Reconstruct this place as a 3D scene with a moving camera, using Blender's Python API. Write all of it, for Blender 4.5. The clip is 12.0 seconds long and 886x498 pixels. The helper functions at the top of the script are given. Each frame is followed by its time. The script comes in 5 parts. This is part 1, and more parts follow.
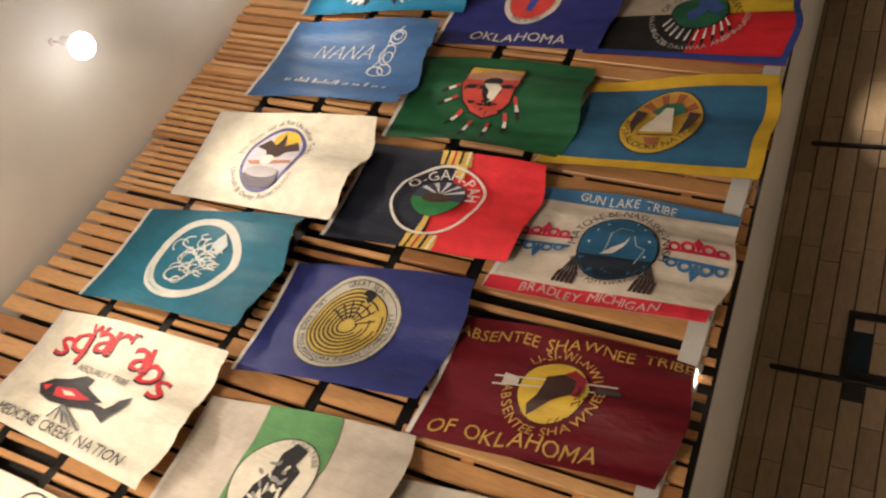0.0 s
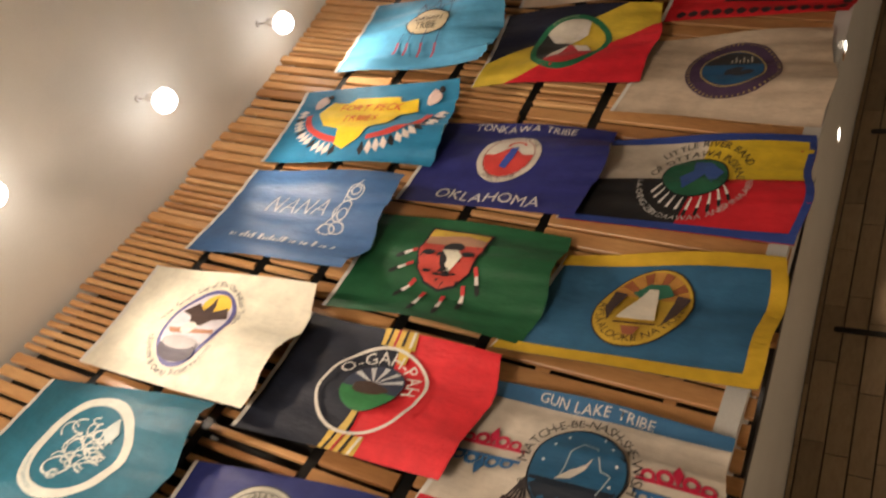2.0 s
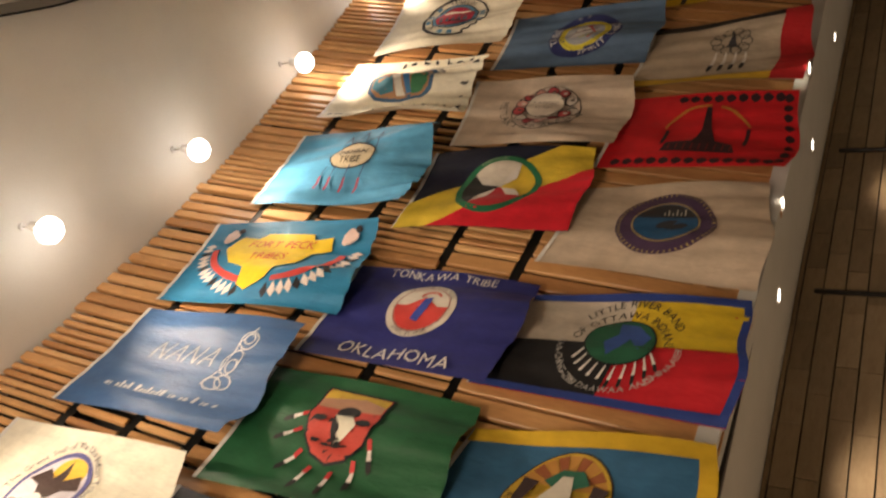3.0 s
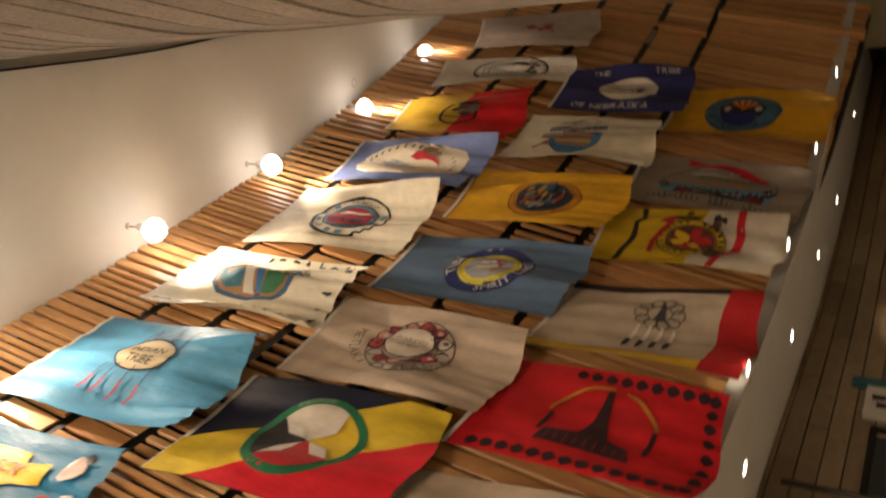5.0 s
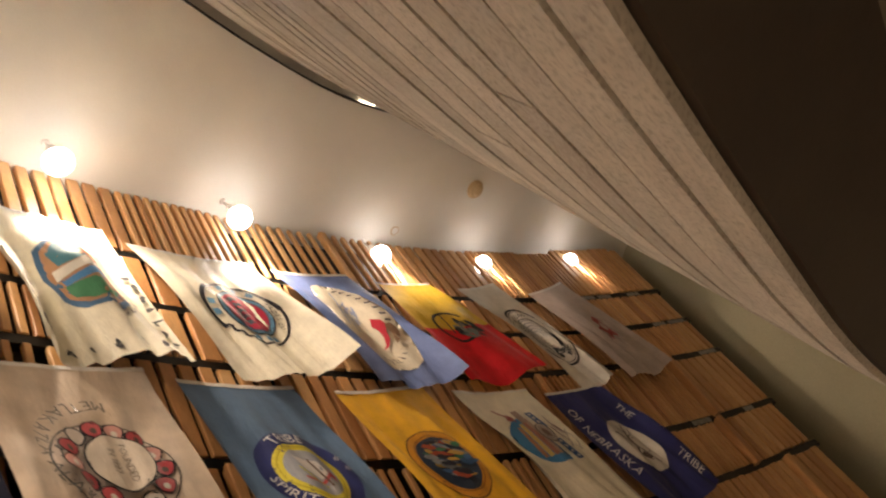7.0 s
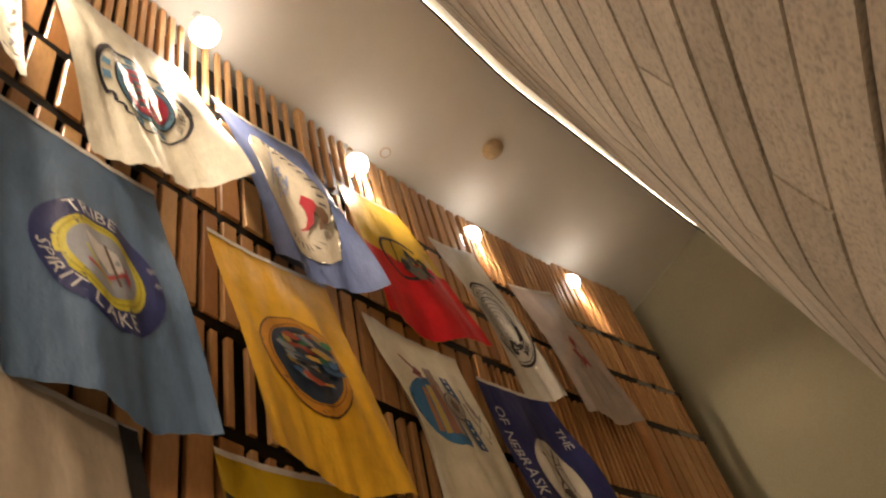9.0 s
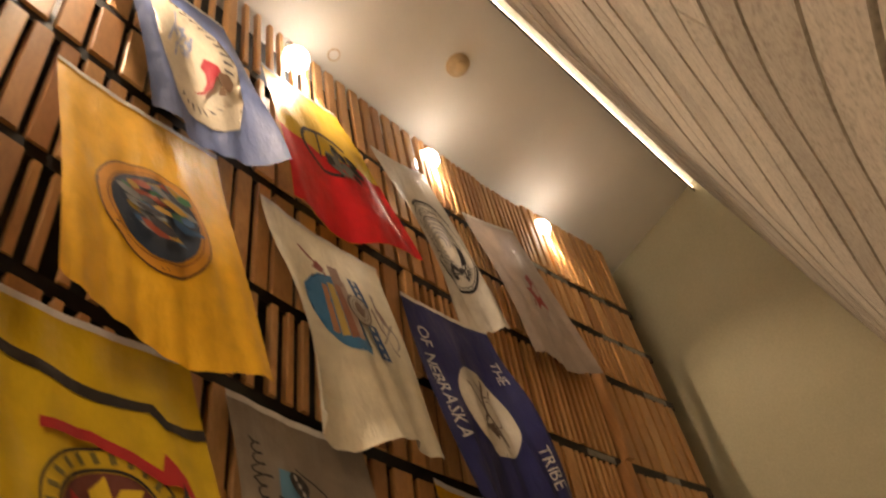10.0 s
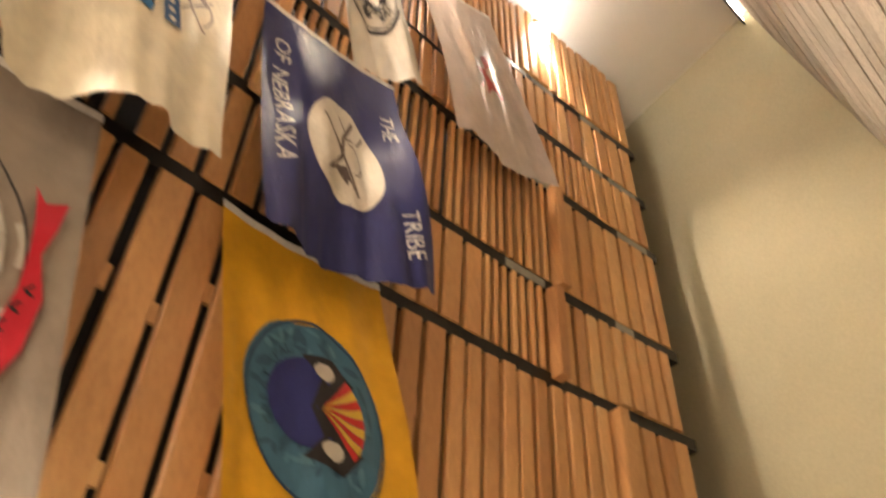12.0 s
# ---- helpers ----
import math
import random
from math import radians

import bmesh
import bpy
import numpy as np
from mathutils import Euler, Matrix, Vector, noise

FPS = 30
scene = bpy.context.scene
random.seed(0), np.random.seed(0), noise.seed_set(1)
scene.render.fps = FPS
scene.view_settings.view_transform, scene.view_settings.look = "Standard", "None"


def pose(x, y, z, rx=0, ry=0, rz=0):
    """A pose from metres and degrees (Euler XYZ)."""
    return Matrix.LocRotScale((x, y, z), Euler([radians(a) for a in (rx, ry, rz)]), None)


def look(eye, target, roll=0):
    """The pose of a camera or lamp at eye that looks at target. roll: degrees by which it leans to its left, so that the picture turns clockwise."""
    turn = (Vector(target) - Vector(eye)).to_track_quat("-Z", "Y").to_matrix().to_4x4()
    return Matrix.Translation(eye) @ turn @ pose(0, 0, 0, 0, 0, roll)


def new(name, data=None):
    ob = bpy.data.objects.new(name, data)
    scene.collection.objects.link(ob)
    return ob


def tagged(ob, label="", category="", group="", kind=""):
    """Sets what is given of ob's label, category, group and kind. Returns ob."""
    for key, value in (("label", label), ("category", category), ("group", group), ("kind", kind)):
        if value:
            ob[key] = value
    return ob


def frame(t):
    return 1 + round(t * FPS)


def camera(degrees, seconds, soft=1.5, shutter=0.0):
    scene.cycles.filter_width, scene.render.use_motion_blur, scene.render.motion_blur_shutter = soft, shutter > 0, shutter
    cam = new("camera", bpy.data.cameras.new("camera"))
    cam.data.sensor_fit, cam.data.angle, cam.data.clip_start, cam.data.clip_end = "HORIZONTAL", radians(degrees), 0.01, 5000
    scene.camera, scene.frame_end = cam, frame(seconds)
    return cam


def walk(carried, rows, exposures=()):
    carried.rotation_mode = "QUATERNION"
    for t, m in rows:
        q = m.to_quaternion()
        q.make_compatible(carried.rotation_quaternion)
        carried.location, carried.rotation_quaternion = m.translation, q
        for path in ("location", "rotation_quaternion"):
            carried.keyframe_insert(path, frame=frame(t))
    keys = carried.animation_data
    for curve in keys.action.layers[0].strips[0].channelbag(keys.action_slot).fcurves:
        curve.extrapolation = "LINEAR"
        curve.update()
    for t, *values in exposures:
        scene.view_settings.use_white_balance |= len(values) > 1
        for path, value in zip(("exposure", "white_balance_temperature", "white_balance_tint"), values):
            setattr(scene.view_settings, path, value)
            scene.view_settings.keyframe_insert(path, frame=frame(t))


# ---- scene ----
cam = camera(58.8, 12.0, soft=2.2, shutter=0.4)
METRES, EYE, TILT, LEAN, TURN = 10.8, 1.55, 75.02, 59.29, 29.28
ROWS = [
    (0.0, 0.0, 0.0, 0.0, 0.0, 0.0, -0.0),
    (0.5, 0.0173, 0.0281, -0.007, -0.31, 2.0, -1.04),
    (1.0, 0.0296, 0.048, 0.0002, -0.38, 6.79, -3.01),
    (1.5, 0.0388, 0.0645, 0.0264, 3.66, 8.05, -4.0),
    (2.0, 0.0569, 0.0824, 0.0445, 2.72, 8.87, -2.44),
    (2.5, 0.0721, 0.1062, 0.0638, 1.51, 13.05, -2.26),
    (4.5, 0.1609, 0.2265, 0.1555, -4.71, 29.0, -9.74),
    (5.0, 0.1826, 0.2572, 0.1781, -6.19, 33.72, -14.28),
    (5.5, 0.1992, 0.29, 0.2033, -15.52, 43.98, -25.54),
    (6.0, 0.214, 0.3076, 0.2352, -24.83, 52.45, -34.56),
    (6.5, 0.2319, 0.334, 0.2576, -33.14, 60.56, -43.77),
    (7.0, 0.256, 0.3654, 0.2872, -39.24, 69.54, -44.55),
    (9.0, 0.3301, 0.4703, 0.3949, -69.53, 97.62, -50.13),
    (9.5, 0.3501, 0.4957, 0.4376, -74.19, 102.76, -50.82),
    (10.0, 0.3681, 0.5092, 0.4827, -75.88, 102.72, -50.51),
    (10.5, 0.3836, 0.5225, 0.5266, -79.61, 104.52, -52.08),
    (11.0, 0.3955, 0.5391, 0.568, -86.79, 110.82, -55.89),
    (11.5, 0.4078, 0.5466, 0.6072, -87.13, 110.13, -57.45),
    (12.0, 0.4232, 0.5544, 0.6439, -91.64, 110.38, -54.85),
]
EXPOSURES = [(0.0, 0.05, 6050, 14), (2.5, 0.2, 6550, 15), (4.5, 0.42, 7050, 15), (6.5, 0.85, 6550, 15), (9.0, 0.93, 6900, 14), (10.0, 1.35, 7400, 16), (11.0, 1.95, 7000, 14), (12.0, 2.75, 6500, 13)]
STEPS = [(t, pose(0, 0, EYE, TILT, LEAN, TURN) @ pose(METRES * x, METRES * y, METRES * z, 90 + pitch, roll, yaw)) for t, x, y, z, yaw, pitch, roll in ROWS]
STEPS += [
    (2.7, look((1.663, 0.434, 1.497), (3.138, 1.259, 2.566), -87.66)),
    (4.3, look((3.053, 0.702, 1.479), (4.685, 1.248, 2.497), -83.97)),
    (7.2, look((5.819, 0.901, 1.486), (7.268, 0.666, 2.845), -52.80)),
    (8.8, look((7.286, 0.989, 1.581), (8.604, 0.72, 3.061), -36.00)),
]
walk(cam, sorted(STEPS, key=lambda step: step[0]), EXPOSURES)

# ---- world and light ----
world = bpy.data.worlds.new("world")
scene.world = world
world.use_nodes = True
world.node_tree.nodes["Background"].inputs[0].default_value = (1.0, 0.82, 0.6, 1)
world.node_tree.nodes["Background"].inputs[1].default_value = 0.05
LAMP_WATTS, SPOT_WATTS, FILL_WATTS, DOWN_WATTS = 3.5, 122.0, 110.0, 20.0
WARM = (1.0, 0.81, 0.6)


def light(name, kind, place, target, watts, colour=WARM, size=0.08, size_y=None, spread=None):
    data = bpy.data.lights.new(name, kind)
    data.energy, data.color = watts, colour
    if kind == "AREA":
        data.size = size
        if size_y:
            data.shape, data.size_y = "RECTANGLE", size_y
        if spread:
            data.spread = radians(spread)
    else:
        data.shadow_soft_size = size
    if kind == "SPOT":
        data.spot_size, data.spot_blend = radians(spread or 120), 0.9
    ob = new(name, data)
    ob.matrix_world = look(place, target)
    return ob


# ---- materials ----
def nodes_of(name):
    m = bpy.data.materials.new(name)
    m.use_nodes = True
    return m, m.node_tree.nodes, m.node_tree.links, m.node_tree.nodes["Principled BSDF"]


def noise_node(n, l, scale, detail=4.0, stretch=(1, 1, 1), rough=0.6):
    c = n.new("ShaderNodeTexCoord")
    mp = n.new("ShaderNodeMapping")
    mp.inputs["Scale"].default_value = stretch
    l.new(c.outputs["Object"], mp.inputs[0])
    t = n.new("ShaderNodeTexNoise")
    t.inputs["Scale"].default_value, t.inputs["Detail"].default_value, t.inputs["Roughness"].default_value = scale, detail, rough
    l.new(mp.outputs[0], t.inputs[0])
    return t.outputs[0]


def ramp(n, l, source, stops):
    r = n.new("ShaderNodeValToRGB")
    while len(r.color_ramp.elements) < len(stops):
        r.color_ramp.elements.new(0.5)
    for e, (p, c) in zip(r.color_ramp.elements, stops):
        e.position, e.color = p, (*c, 1)
    l.new(source, r.inputs[0])
    return r.outputs[0]


def mix(n, l, kind, a, b, factor):
    m = n.new("ShaderNodeMixRGB")
    m.blend_type = kind
    for s, v in zip(m.inputs, (factor, a, b)):
        if isinstance(v, (float, int)):
            s.default_value = v
        elif isinstance(v, tuple):
            s.default_value = (*v, 1)
        else:
            l.new(v, s)
    return m.outputs[0]


def bump(n, l, shader, source, strength, distance):
    b = n.new("ShaderNodeBump")
    b.inputs["Strength"].default_value, b.inputs["Distance"].default_value = strength, distance
    l.new(source, b.inputs["Height"])
    l.new(b.outputs[0], shader.inputs["Normal"])


def surface(name, colour, vary=0.12, scale=3.0, rough=0.7, relief=0.15, fine=120.0, metal=0.0):
    """Paint, plaster, stone or metal with stains at one scale and grain at another."""
    m, n, l, p = nodes_of(name)
    big = noise_node(n, l, scale)
    small = noise_node(n, l, fine, 2.0)
    dark = tuple(c * (1 - vary) for c in colour)
    lite = tuple(min(1, c * (1 + vary)) for c in colour)
    col = ramp(n, l, big, [(0.3, dark), (0.7, lite)])
    col = mix(n, l, "OVERLAY", col, small, 0.12)
    l.new(col, p.inputs["Base Color"])
    p.inputs["Roughness"].default_value, p.inputs["Metallic"].default_value = rough, metal
    bump(n, l, p, small, relief, 0.002)
    return m


def wood(name, dark, mid, lite, along="Z", rough=0.5, grain=1.0):
    """Planed boards: each piece has its own tone, long grain and faint knots."""
    m, n, l, p = nodes_of(name)
    st = {"Z": (26, 26, 1.3), "X": (1.3, 26, 26)}[along]
    g = noise_node(n, l, 2.2 * grain, 6.0, st, 0.65)
    blot = noise_node(n, l, 1.7, 3.0)
    info, geo = n.new("ShaderNodeObjectInfo"), n.new("ShaderNodeNewGeometry")
    add = n.new("ShaderNodeMath")
    add.operation = "ADD"
    l.new(info.outputs["Random"], add.inputs[0])
    l.new(geo.outputs["Random Per Island"], add.inputs[1])
    fr = n.new("ShaderNodeMath")
    fr.operation = "FRACT"
    l.new(add.outputs[0], fr.inputs[0])
    base = ramp(n, l, fr.outputs[0], [(0.0, dark), (0.35, mid), (0.7, mid), (1.0, lite)])
    gr = ramp(n, l, g, [(0.3, (0.62, 0.55, 0.5)), (0.6, (1, 1, 1))])
    col = mix(n, l, "MULTIPLY", base, gr, 0.5)
    col = mix(n, l, "OVERLAY", col, blot, 0.25)
    l.new(col, p.inputs["Base Color"])
    p.inputs["Roughness"].default_value = rough
    bump(n, l, p, g, 0.12, 0.002)
    return m


CLOTHS = {}


def cloth(colour, sheen=0.0):
    """Printed nylon: fine weave, faint creases."""
    key = (tuple(round(c, 3) for c in colour), sheen)
    if key not in CLOTHS:
        m, n, l, p = nodes_of("nylon_cloth")
        big = noise_node(n, l, 7.0, 3.0)
        weave = noise_node(n, l, 420.0, 1.0)
        crease = noise_node(n, l, 16.0, 3.0, (1, 1, 0.35))
        lo, hi = tuple(c * 0.86 for c in colour), tuple(min(1, c * 1.1) for c in colour)
        col = ramp(n, l, big, [(0.3, lo), (0.7, hi)])
        col = mix(n, l, "OVERLAY", col, weave, 0.1)
        l.new(col, p.inputs["Base Color"])
        p.inputs["Roughness"].default_value = 0.5
        p.inputs["Specular IOR Level"].default_value = 0.3
        bump(n, l, p, crease, 0.6, 0.016)
        CLOTHS[key] = m
    return CLOTHS[key]


def glow(name, colour, strength):
    m, n, l, p = nodes_of(name)
    p.inputs["Base Color"].default_value = (0.8, 0.8, 0.8, 1)
    p.inputs["Emission Color"].default_value = (*colour, 1)
    p.inputs["Emission Strength"].default_value = strength
    return m


SLAT = wood("oiled_fir", (0.42, 0.2, 0.075), (0.63, 0.345, 0.14), (0.72, 0.43, 0.19), rough=0.34)
BLACK = surface("black_paint", (0.012, 0.011, 0.01), 0.3, 4, 0.6)
STEEL = surface("blackened_steel", (0.03, 0.029, 0.028), 0.3, 8, 0.4, metal=0.8)
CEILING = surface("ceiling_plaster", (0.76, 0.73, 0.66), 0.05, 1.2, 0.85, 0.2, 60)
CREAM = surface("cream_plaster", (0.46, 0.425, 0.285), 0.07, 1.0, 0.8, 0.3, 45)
GREY = surface("grey_soffit_paint", (0.52, 0.52, 0.49), 0.06, 1.4, 0.7, 0.15, 70)
BROWN = surface("dark_brown_soffit", (0.055, 0.041, 0.028), 0.15, 1.5, 0.75, 0.2, 50)
TAN = surface("tan_soffit", (0.2, 0.165, 0.115), 0.1, 1.2, 0.8, 0.2, 60)
FLOOR = surface("floor_stone", (0.36, 0.32, 0.27), 0.2, 1.6, 0.35, 0.15, 40)
FIXTURE = surface("white_enamel", (0.75, 0.73, 0.69), 0.05, 6, 0.35, 0.05)
ALARM = surface("aged_ivory_plastic", (0.55, 0.4, 0.22), 0.1, 20, 0.45, 0.05)
LED = glow("led_strip", (1.0, 0.84, 0.62), 8.0)
PALE_STEEL = surface("pale_galvanised_steel", (0.3, 0.3, 0.26), 0.2, 9, 0.45, metal=0.4)
BULB = glow("lit_lamp", (1.0, 0.96, 0.89), 9.0)
DOWN = glow("lit_downlight", (1.0, 0.9, 0.74), 6.0)
GLASS_M, gn, gl, gp = nodes_of("dark_glass")
gp.inputs["Base Color"].default_value = (0.02, 0.03, 0.04, 1)
gp.inputs["Roughness"].default_value = 0.06
TILE = wood("sandstone_tile", (0.2, 0.145, 0.085), (0.27, 0.2, 0.12), (0.33, 0.25, 0.155), "X", 0.6, 0.4)


def concrete_board(name):
    """Bleached rough-sawn boards, pitted and streaked along their length."""
    m, n, l, p = nodes_of(name)
    streak = noise_node(n, l, 3.0, 5.0, (1.2, 1.2, 14), 0.7)
    pits = noise_node(n, l, 70.0, 4.0, (1, 1, 0.8), 0.7)
    blot = noise_node(n, l, 2.4, 4.0)
    info = n.new("ShaderNodeObjectInfo")
    base = ramp(n, l, info.outputs["Random"], [(0.0, (0.43, 0.385, 0.315)), (0.5, (0.51, 0.465, 0.385)), (1.0, (0.58, 0.53, 0.445))])
    col = mix(n, l, "MULTIPLY", base, ramp(n, l, streak, [(0.3, (0.7, 0.68, 0.66)), (0.65, (1, 1, 1))]), 0.7)
    col = mix(n, l, "MULTIPLY", col, ramp(n, l, pits, [(0.38, (0.4, 0.37, 0.34)), (0.5, (1, 1, 1))]), 0.62)
    col = mix(n, l, "OVERLAY", col, blot, 0.3)
    l.new(col, p.inputs["Base Color"])
    p.inputs["Roughness"].default_value = 0.85
    bump(n, l, p, pits, 0.6, 0.006)
    return m


BOARD = concrete_board("bleached_rough_board")


# ---- helpers ----
def part(name, verts, faces, material, parent=None, label="", smooth=False):
    me = bpy.data.meshes.new(name)
    me.from_pydata([tuple(v) for v in verts], [], faces)
    me.materials.append(material)
    if smooth:
        me.shade_smooth()
    ob = new(name, me)
    if parent:
        ob.parent = parent
    if label:
        ob["label"] = label
    return ob


def part_bm(name, bm, material, parent=None, label="", smooth=False):
    me = bpy.data.meshes.new(name)
    bmesh.ops.recalc_face_normals(bm, faces=bm.faces)
    bm.to_mesh(me)
    bm.free()
    me.materials.append(material)
    if smooth:
        me.shade_smooth()
    ob = new(name, me)
    if parent:
        ob.parent = parent
    if label:
        ob["label"] = label
    return ob


def box_faces(o):
    return [tuple(o + i for i in f) for f in ((0, 1, 2, 3), (7, 6, 5, 4), (0, 4, 5, 1), (1, 5, 6, 2), (2, 6, 7, 3), (3, 7, 4, 0))]


def empty(name, place=(0, 0, 0)):
    ob = new(name)
    ob.location = place
    ob.empty_display_size = 0.1
    return ob


# ---- the slatted wall's surface: an arc that leans towards the walk ----
LEANING = pose(0.0998, 0.2801, -0.4278, 8.07, -2.832, -0.397)
ARC_X, ARC_Y, ARC_R = 0.6235, -17.343, 21.34


def on_wall(s, h, off=0.0):
    """s metres along the arc, h up the wall, off metres in front of it."""
    r = ARC_R - off + 0.07 * min(1.0, max(0.0, (s - 5) / 4)) * (6.35 - h) + 0.07 * min(1.0, max(0.0, (s - 9) / 2.5)) * min(1.0, max(0.0, (15.2 - s) / 3)) * max(0.0, 5.2 - h)
    a = s / ARC_R
    return LEANING @ Vector((ARC_X + r * math.sin(a), ARC_Y + r * math.cos(a), h))


def wall_sheet(name, s0, s1, h0, h1, off, thick, material, step=0.5, parent=None):
    count = max(2, int((s1 - s0) / step) + 1)
    verts, faces = [], []
    for i in range(count):
        s = s0 + (s1 - s0) * i / (count - 1)
        verts += [on_wall(s, h0, off), on_wall(s, h1, off), on_wall(s, h1, off - thick), on_wall(s, h0, off - thick)]
    for i in range(count - 1):
        a, b = 4 * i, 4 * i + 4
        for k in range(4):
            faces.append((a + k, a + (k + 1) % 4, b + (k + 1) % 4, b + k))
    faces += [(0, 3, 2, 1), tuple(4 * (count - 1) + k for k in range(4))]
    return part(name, verts, faces, material, parent)


S_START, S_END, CEIL = -3.5, 14.95, 7.3
wall_slatted = tagged(wall_sheet("wall_north", S_START, S_END - 0.03, 2.1, 6.98, -0.12, 0.25, BLACK), "tall curved wall clad in oiled wooden slats over black backing", "wall", kind="structure")

# ceiling, floor, outer walls
def slab(name, corners, z0, z1, material):
    n = len(corners)
    verts = [(x, y, z0) for x, y in corners] + [(x, y, z1) for x, y in corners]
    faces = [tuple(range(n - 1, -1, -1)), tuple(range(n, 2 * n))] + [(i, (i + 1) % n, n + (i + 1) % n, n + i) for i in range(n)]
    return part(name, verts, faces, material)


tagged(slab("floor", [(-9, -9), (20, -9), (20, 11), (-9, 11)], -0.2, 0.0, FLOOR), "plain dark polished stone floor", "floor", kind="structure")
tagged(slab("ceiling", [(-9, -9), (20, -9), (20, 11), (-9, 11)], CEIL, CEIL + 0.25, CEILING), "smooth off-white plaster ceiling above the flags", "ceiling", kind="structure")
for nm, c in (("wall_west", [(-9, -9), (-8.7, -9), (-8.7, 11), (-9, 11)]), ("wall_south", [(-8.7, -9), (20, -9), (20, -8.7), (-8.7, -8.7)]),
              ("wall_east", [(19.7, -8.7), (20, -8.7), (20, 11), (19.7, 11)]), ("wall_rear", [(-8.7, 10.7), (19.7, 10.7), (19.7, 11), (-8.7, 11)])):
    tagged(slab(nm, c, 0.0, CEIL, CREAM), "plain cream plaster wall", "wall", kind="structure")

# upright end wall of cream plaster beyond the last slats
verts = [(x, y, z) for z in (0.0, CEIL) for x, y in ((9.3, -8.69), (15.91, -0.55), (16.14, -0.74), (9.53, -8.69))]
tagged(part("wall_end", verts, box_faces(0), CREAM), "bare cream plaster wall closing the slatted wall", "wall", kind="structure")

# ---- the drum of bleached boards ----
DRUM = [(-3.0, -2.3), (-1.0, -1.1), (1.0, -0.3), (3.5, 0.25), (5.57, 0.4), (6.2, 0.355), (6.77, 0.26), (7.27, 0.16), (8.17, -0.03), (8.97, -0.25), (9.57, -0.47), (10.17, -0.79), (10.97, -1.22), (11.59, -1.62), (12.25, -2.05), (13.57, -2.91), (14.2, -3.35)]


def catmull(points, step):
    out = []
    for i in range(len(points) - 1):
        p0, p1, p2, p3 = (Vector((*points[max(0, min(len(points) - 1, i + k))], 0)) for k in (-1, 0, 1, 2))
        count = max(2, int((p2 - p1).length / step))
        for k in range(count):
            t = k / count
            out.append(0.5 * ((2 * p1) + (p2 - p0) * t + (2 * p0 - 5 * p1 + 4 * p2 - p3) * t * t + (3 * p1 - p0 - 3 * p2 + p3) * t ** 3))
    out.append(Vector((*points[-1], 0)))
    return out


EDGE = catmull(DRUM, 0.12)
NORMAL = []
for i, p in enumerate(EDGE):
    d = (EDGE[min(i + 1, len(EDGE) - 1)] - EDGE[max(i - 1, 0)]).normalized()
    NORMAL.append(Vector((-d.y, d.x, 0)))


def ribbon(i0, i1, o0, o1, z0, z1, joint=0.0):
    """A curved bar along the drum's edge, between two offsets from it and two heights; joint: how far it stops short of its end."""
    verts, faces = [], []
    for i in range(i0, i1 + 1):
        short = (EDGE[i] - EDGE[i - 1]).normalized() * joint if i == i1 else Vector((0, 0, 0))
        for o, z in ((o1, z0), (o1, z1), (o0, z1), (o0, z0)):
            q = EDGE[i] + NORMAL[i] * o - short
            verts.append((q.x, q.y, z))
    n = i1 - i0 + 1
    for i in range(n - 1):
        a, b = 4 * i, 4 * i + 4
        for k in range(4):
            faces.append((a + k, b + k, b + (k + 1) % 4, a + (k + 1) % 4))
    faces += [(0, 1, 2, 3), tuple(4 * (n - 1) + k for k in (3, 2, 1, 0))]
    return verts, faces


last = len(EDGE) - 1
DRUM_Z = 2.33
drum = tagged(part("wall_drum", *ribbon(0, last, -0.3, -0.035, DRUM_Z + 0.03, 7.2), BLACK), "curved upper wall clad in bleached rough-sawn boards", "wall", kind="structure")
tagged(part("trim", *ribbon(0, last, 0.07, 0.086, 7.19, CEIL - 0.004), BLACK), "thin black shadow gap trim at the ceiling", "trim", kind="structure")
tagged(part("soffit_band", *ribbon(0, last, -0.5, -0.035, DRUM_Z - 0.02, DRUM_Z + 0.03), BROWN), "dark brown painted band under the boarded drum", "soffit", kind="structure")
inner = [EDGE[i] + NORMAL[i] * -0.5 for i in range(0, last + 1, 4)]
tagged(slab("ceiling_low", [(p.x, p.y) for p in inner] + [(16, -8.6), (-5, -8.6)], DRUM_Z + 0.04, DRUM_Z + 0.2, TAN), "low tan painted ceiling beneath the boarded drum", "ceiling", kind="structure")

# ---- soffit below the slats and the stone wall behind it ----
SOFFIT = 2.44
BACK = [(-6.0, 8.0), (-1.0, 7.2), (3.0, 6.0), (5.0, 5.1), (6.4, 4.4), (8.3, 3.75), (10.6, 3.1), (13.2, 2.3), (15.5, 1.1), (18.0, -0.6)]
back = catmull(BACK, 0.25)
front = [on_wall(S_START + (S_END - S_START) * i / 40, 2.1, 0.06) for i in range(41)]
tagged(slab("soffit", [(p.x, p.y) for p in front] + [(18.5, -0.4), (18.5, 1.0)] + [(p.x + 0.2, p.y + 0.35) for p in reversed(back)] + [(-8.6, 8.4), (-8.6, 4.0)], SOFFIT, SOFFIT + 0.12, GREY), "smooth grey soffit with recessed downlights", "soffit", kind="structure")

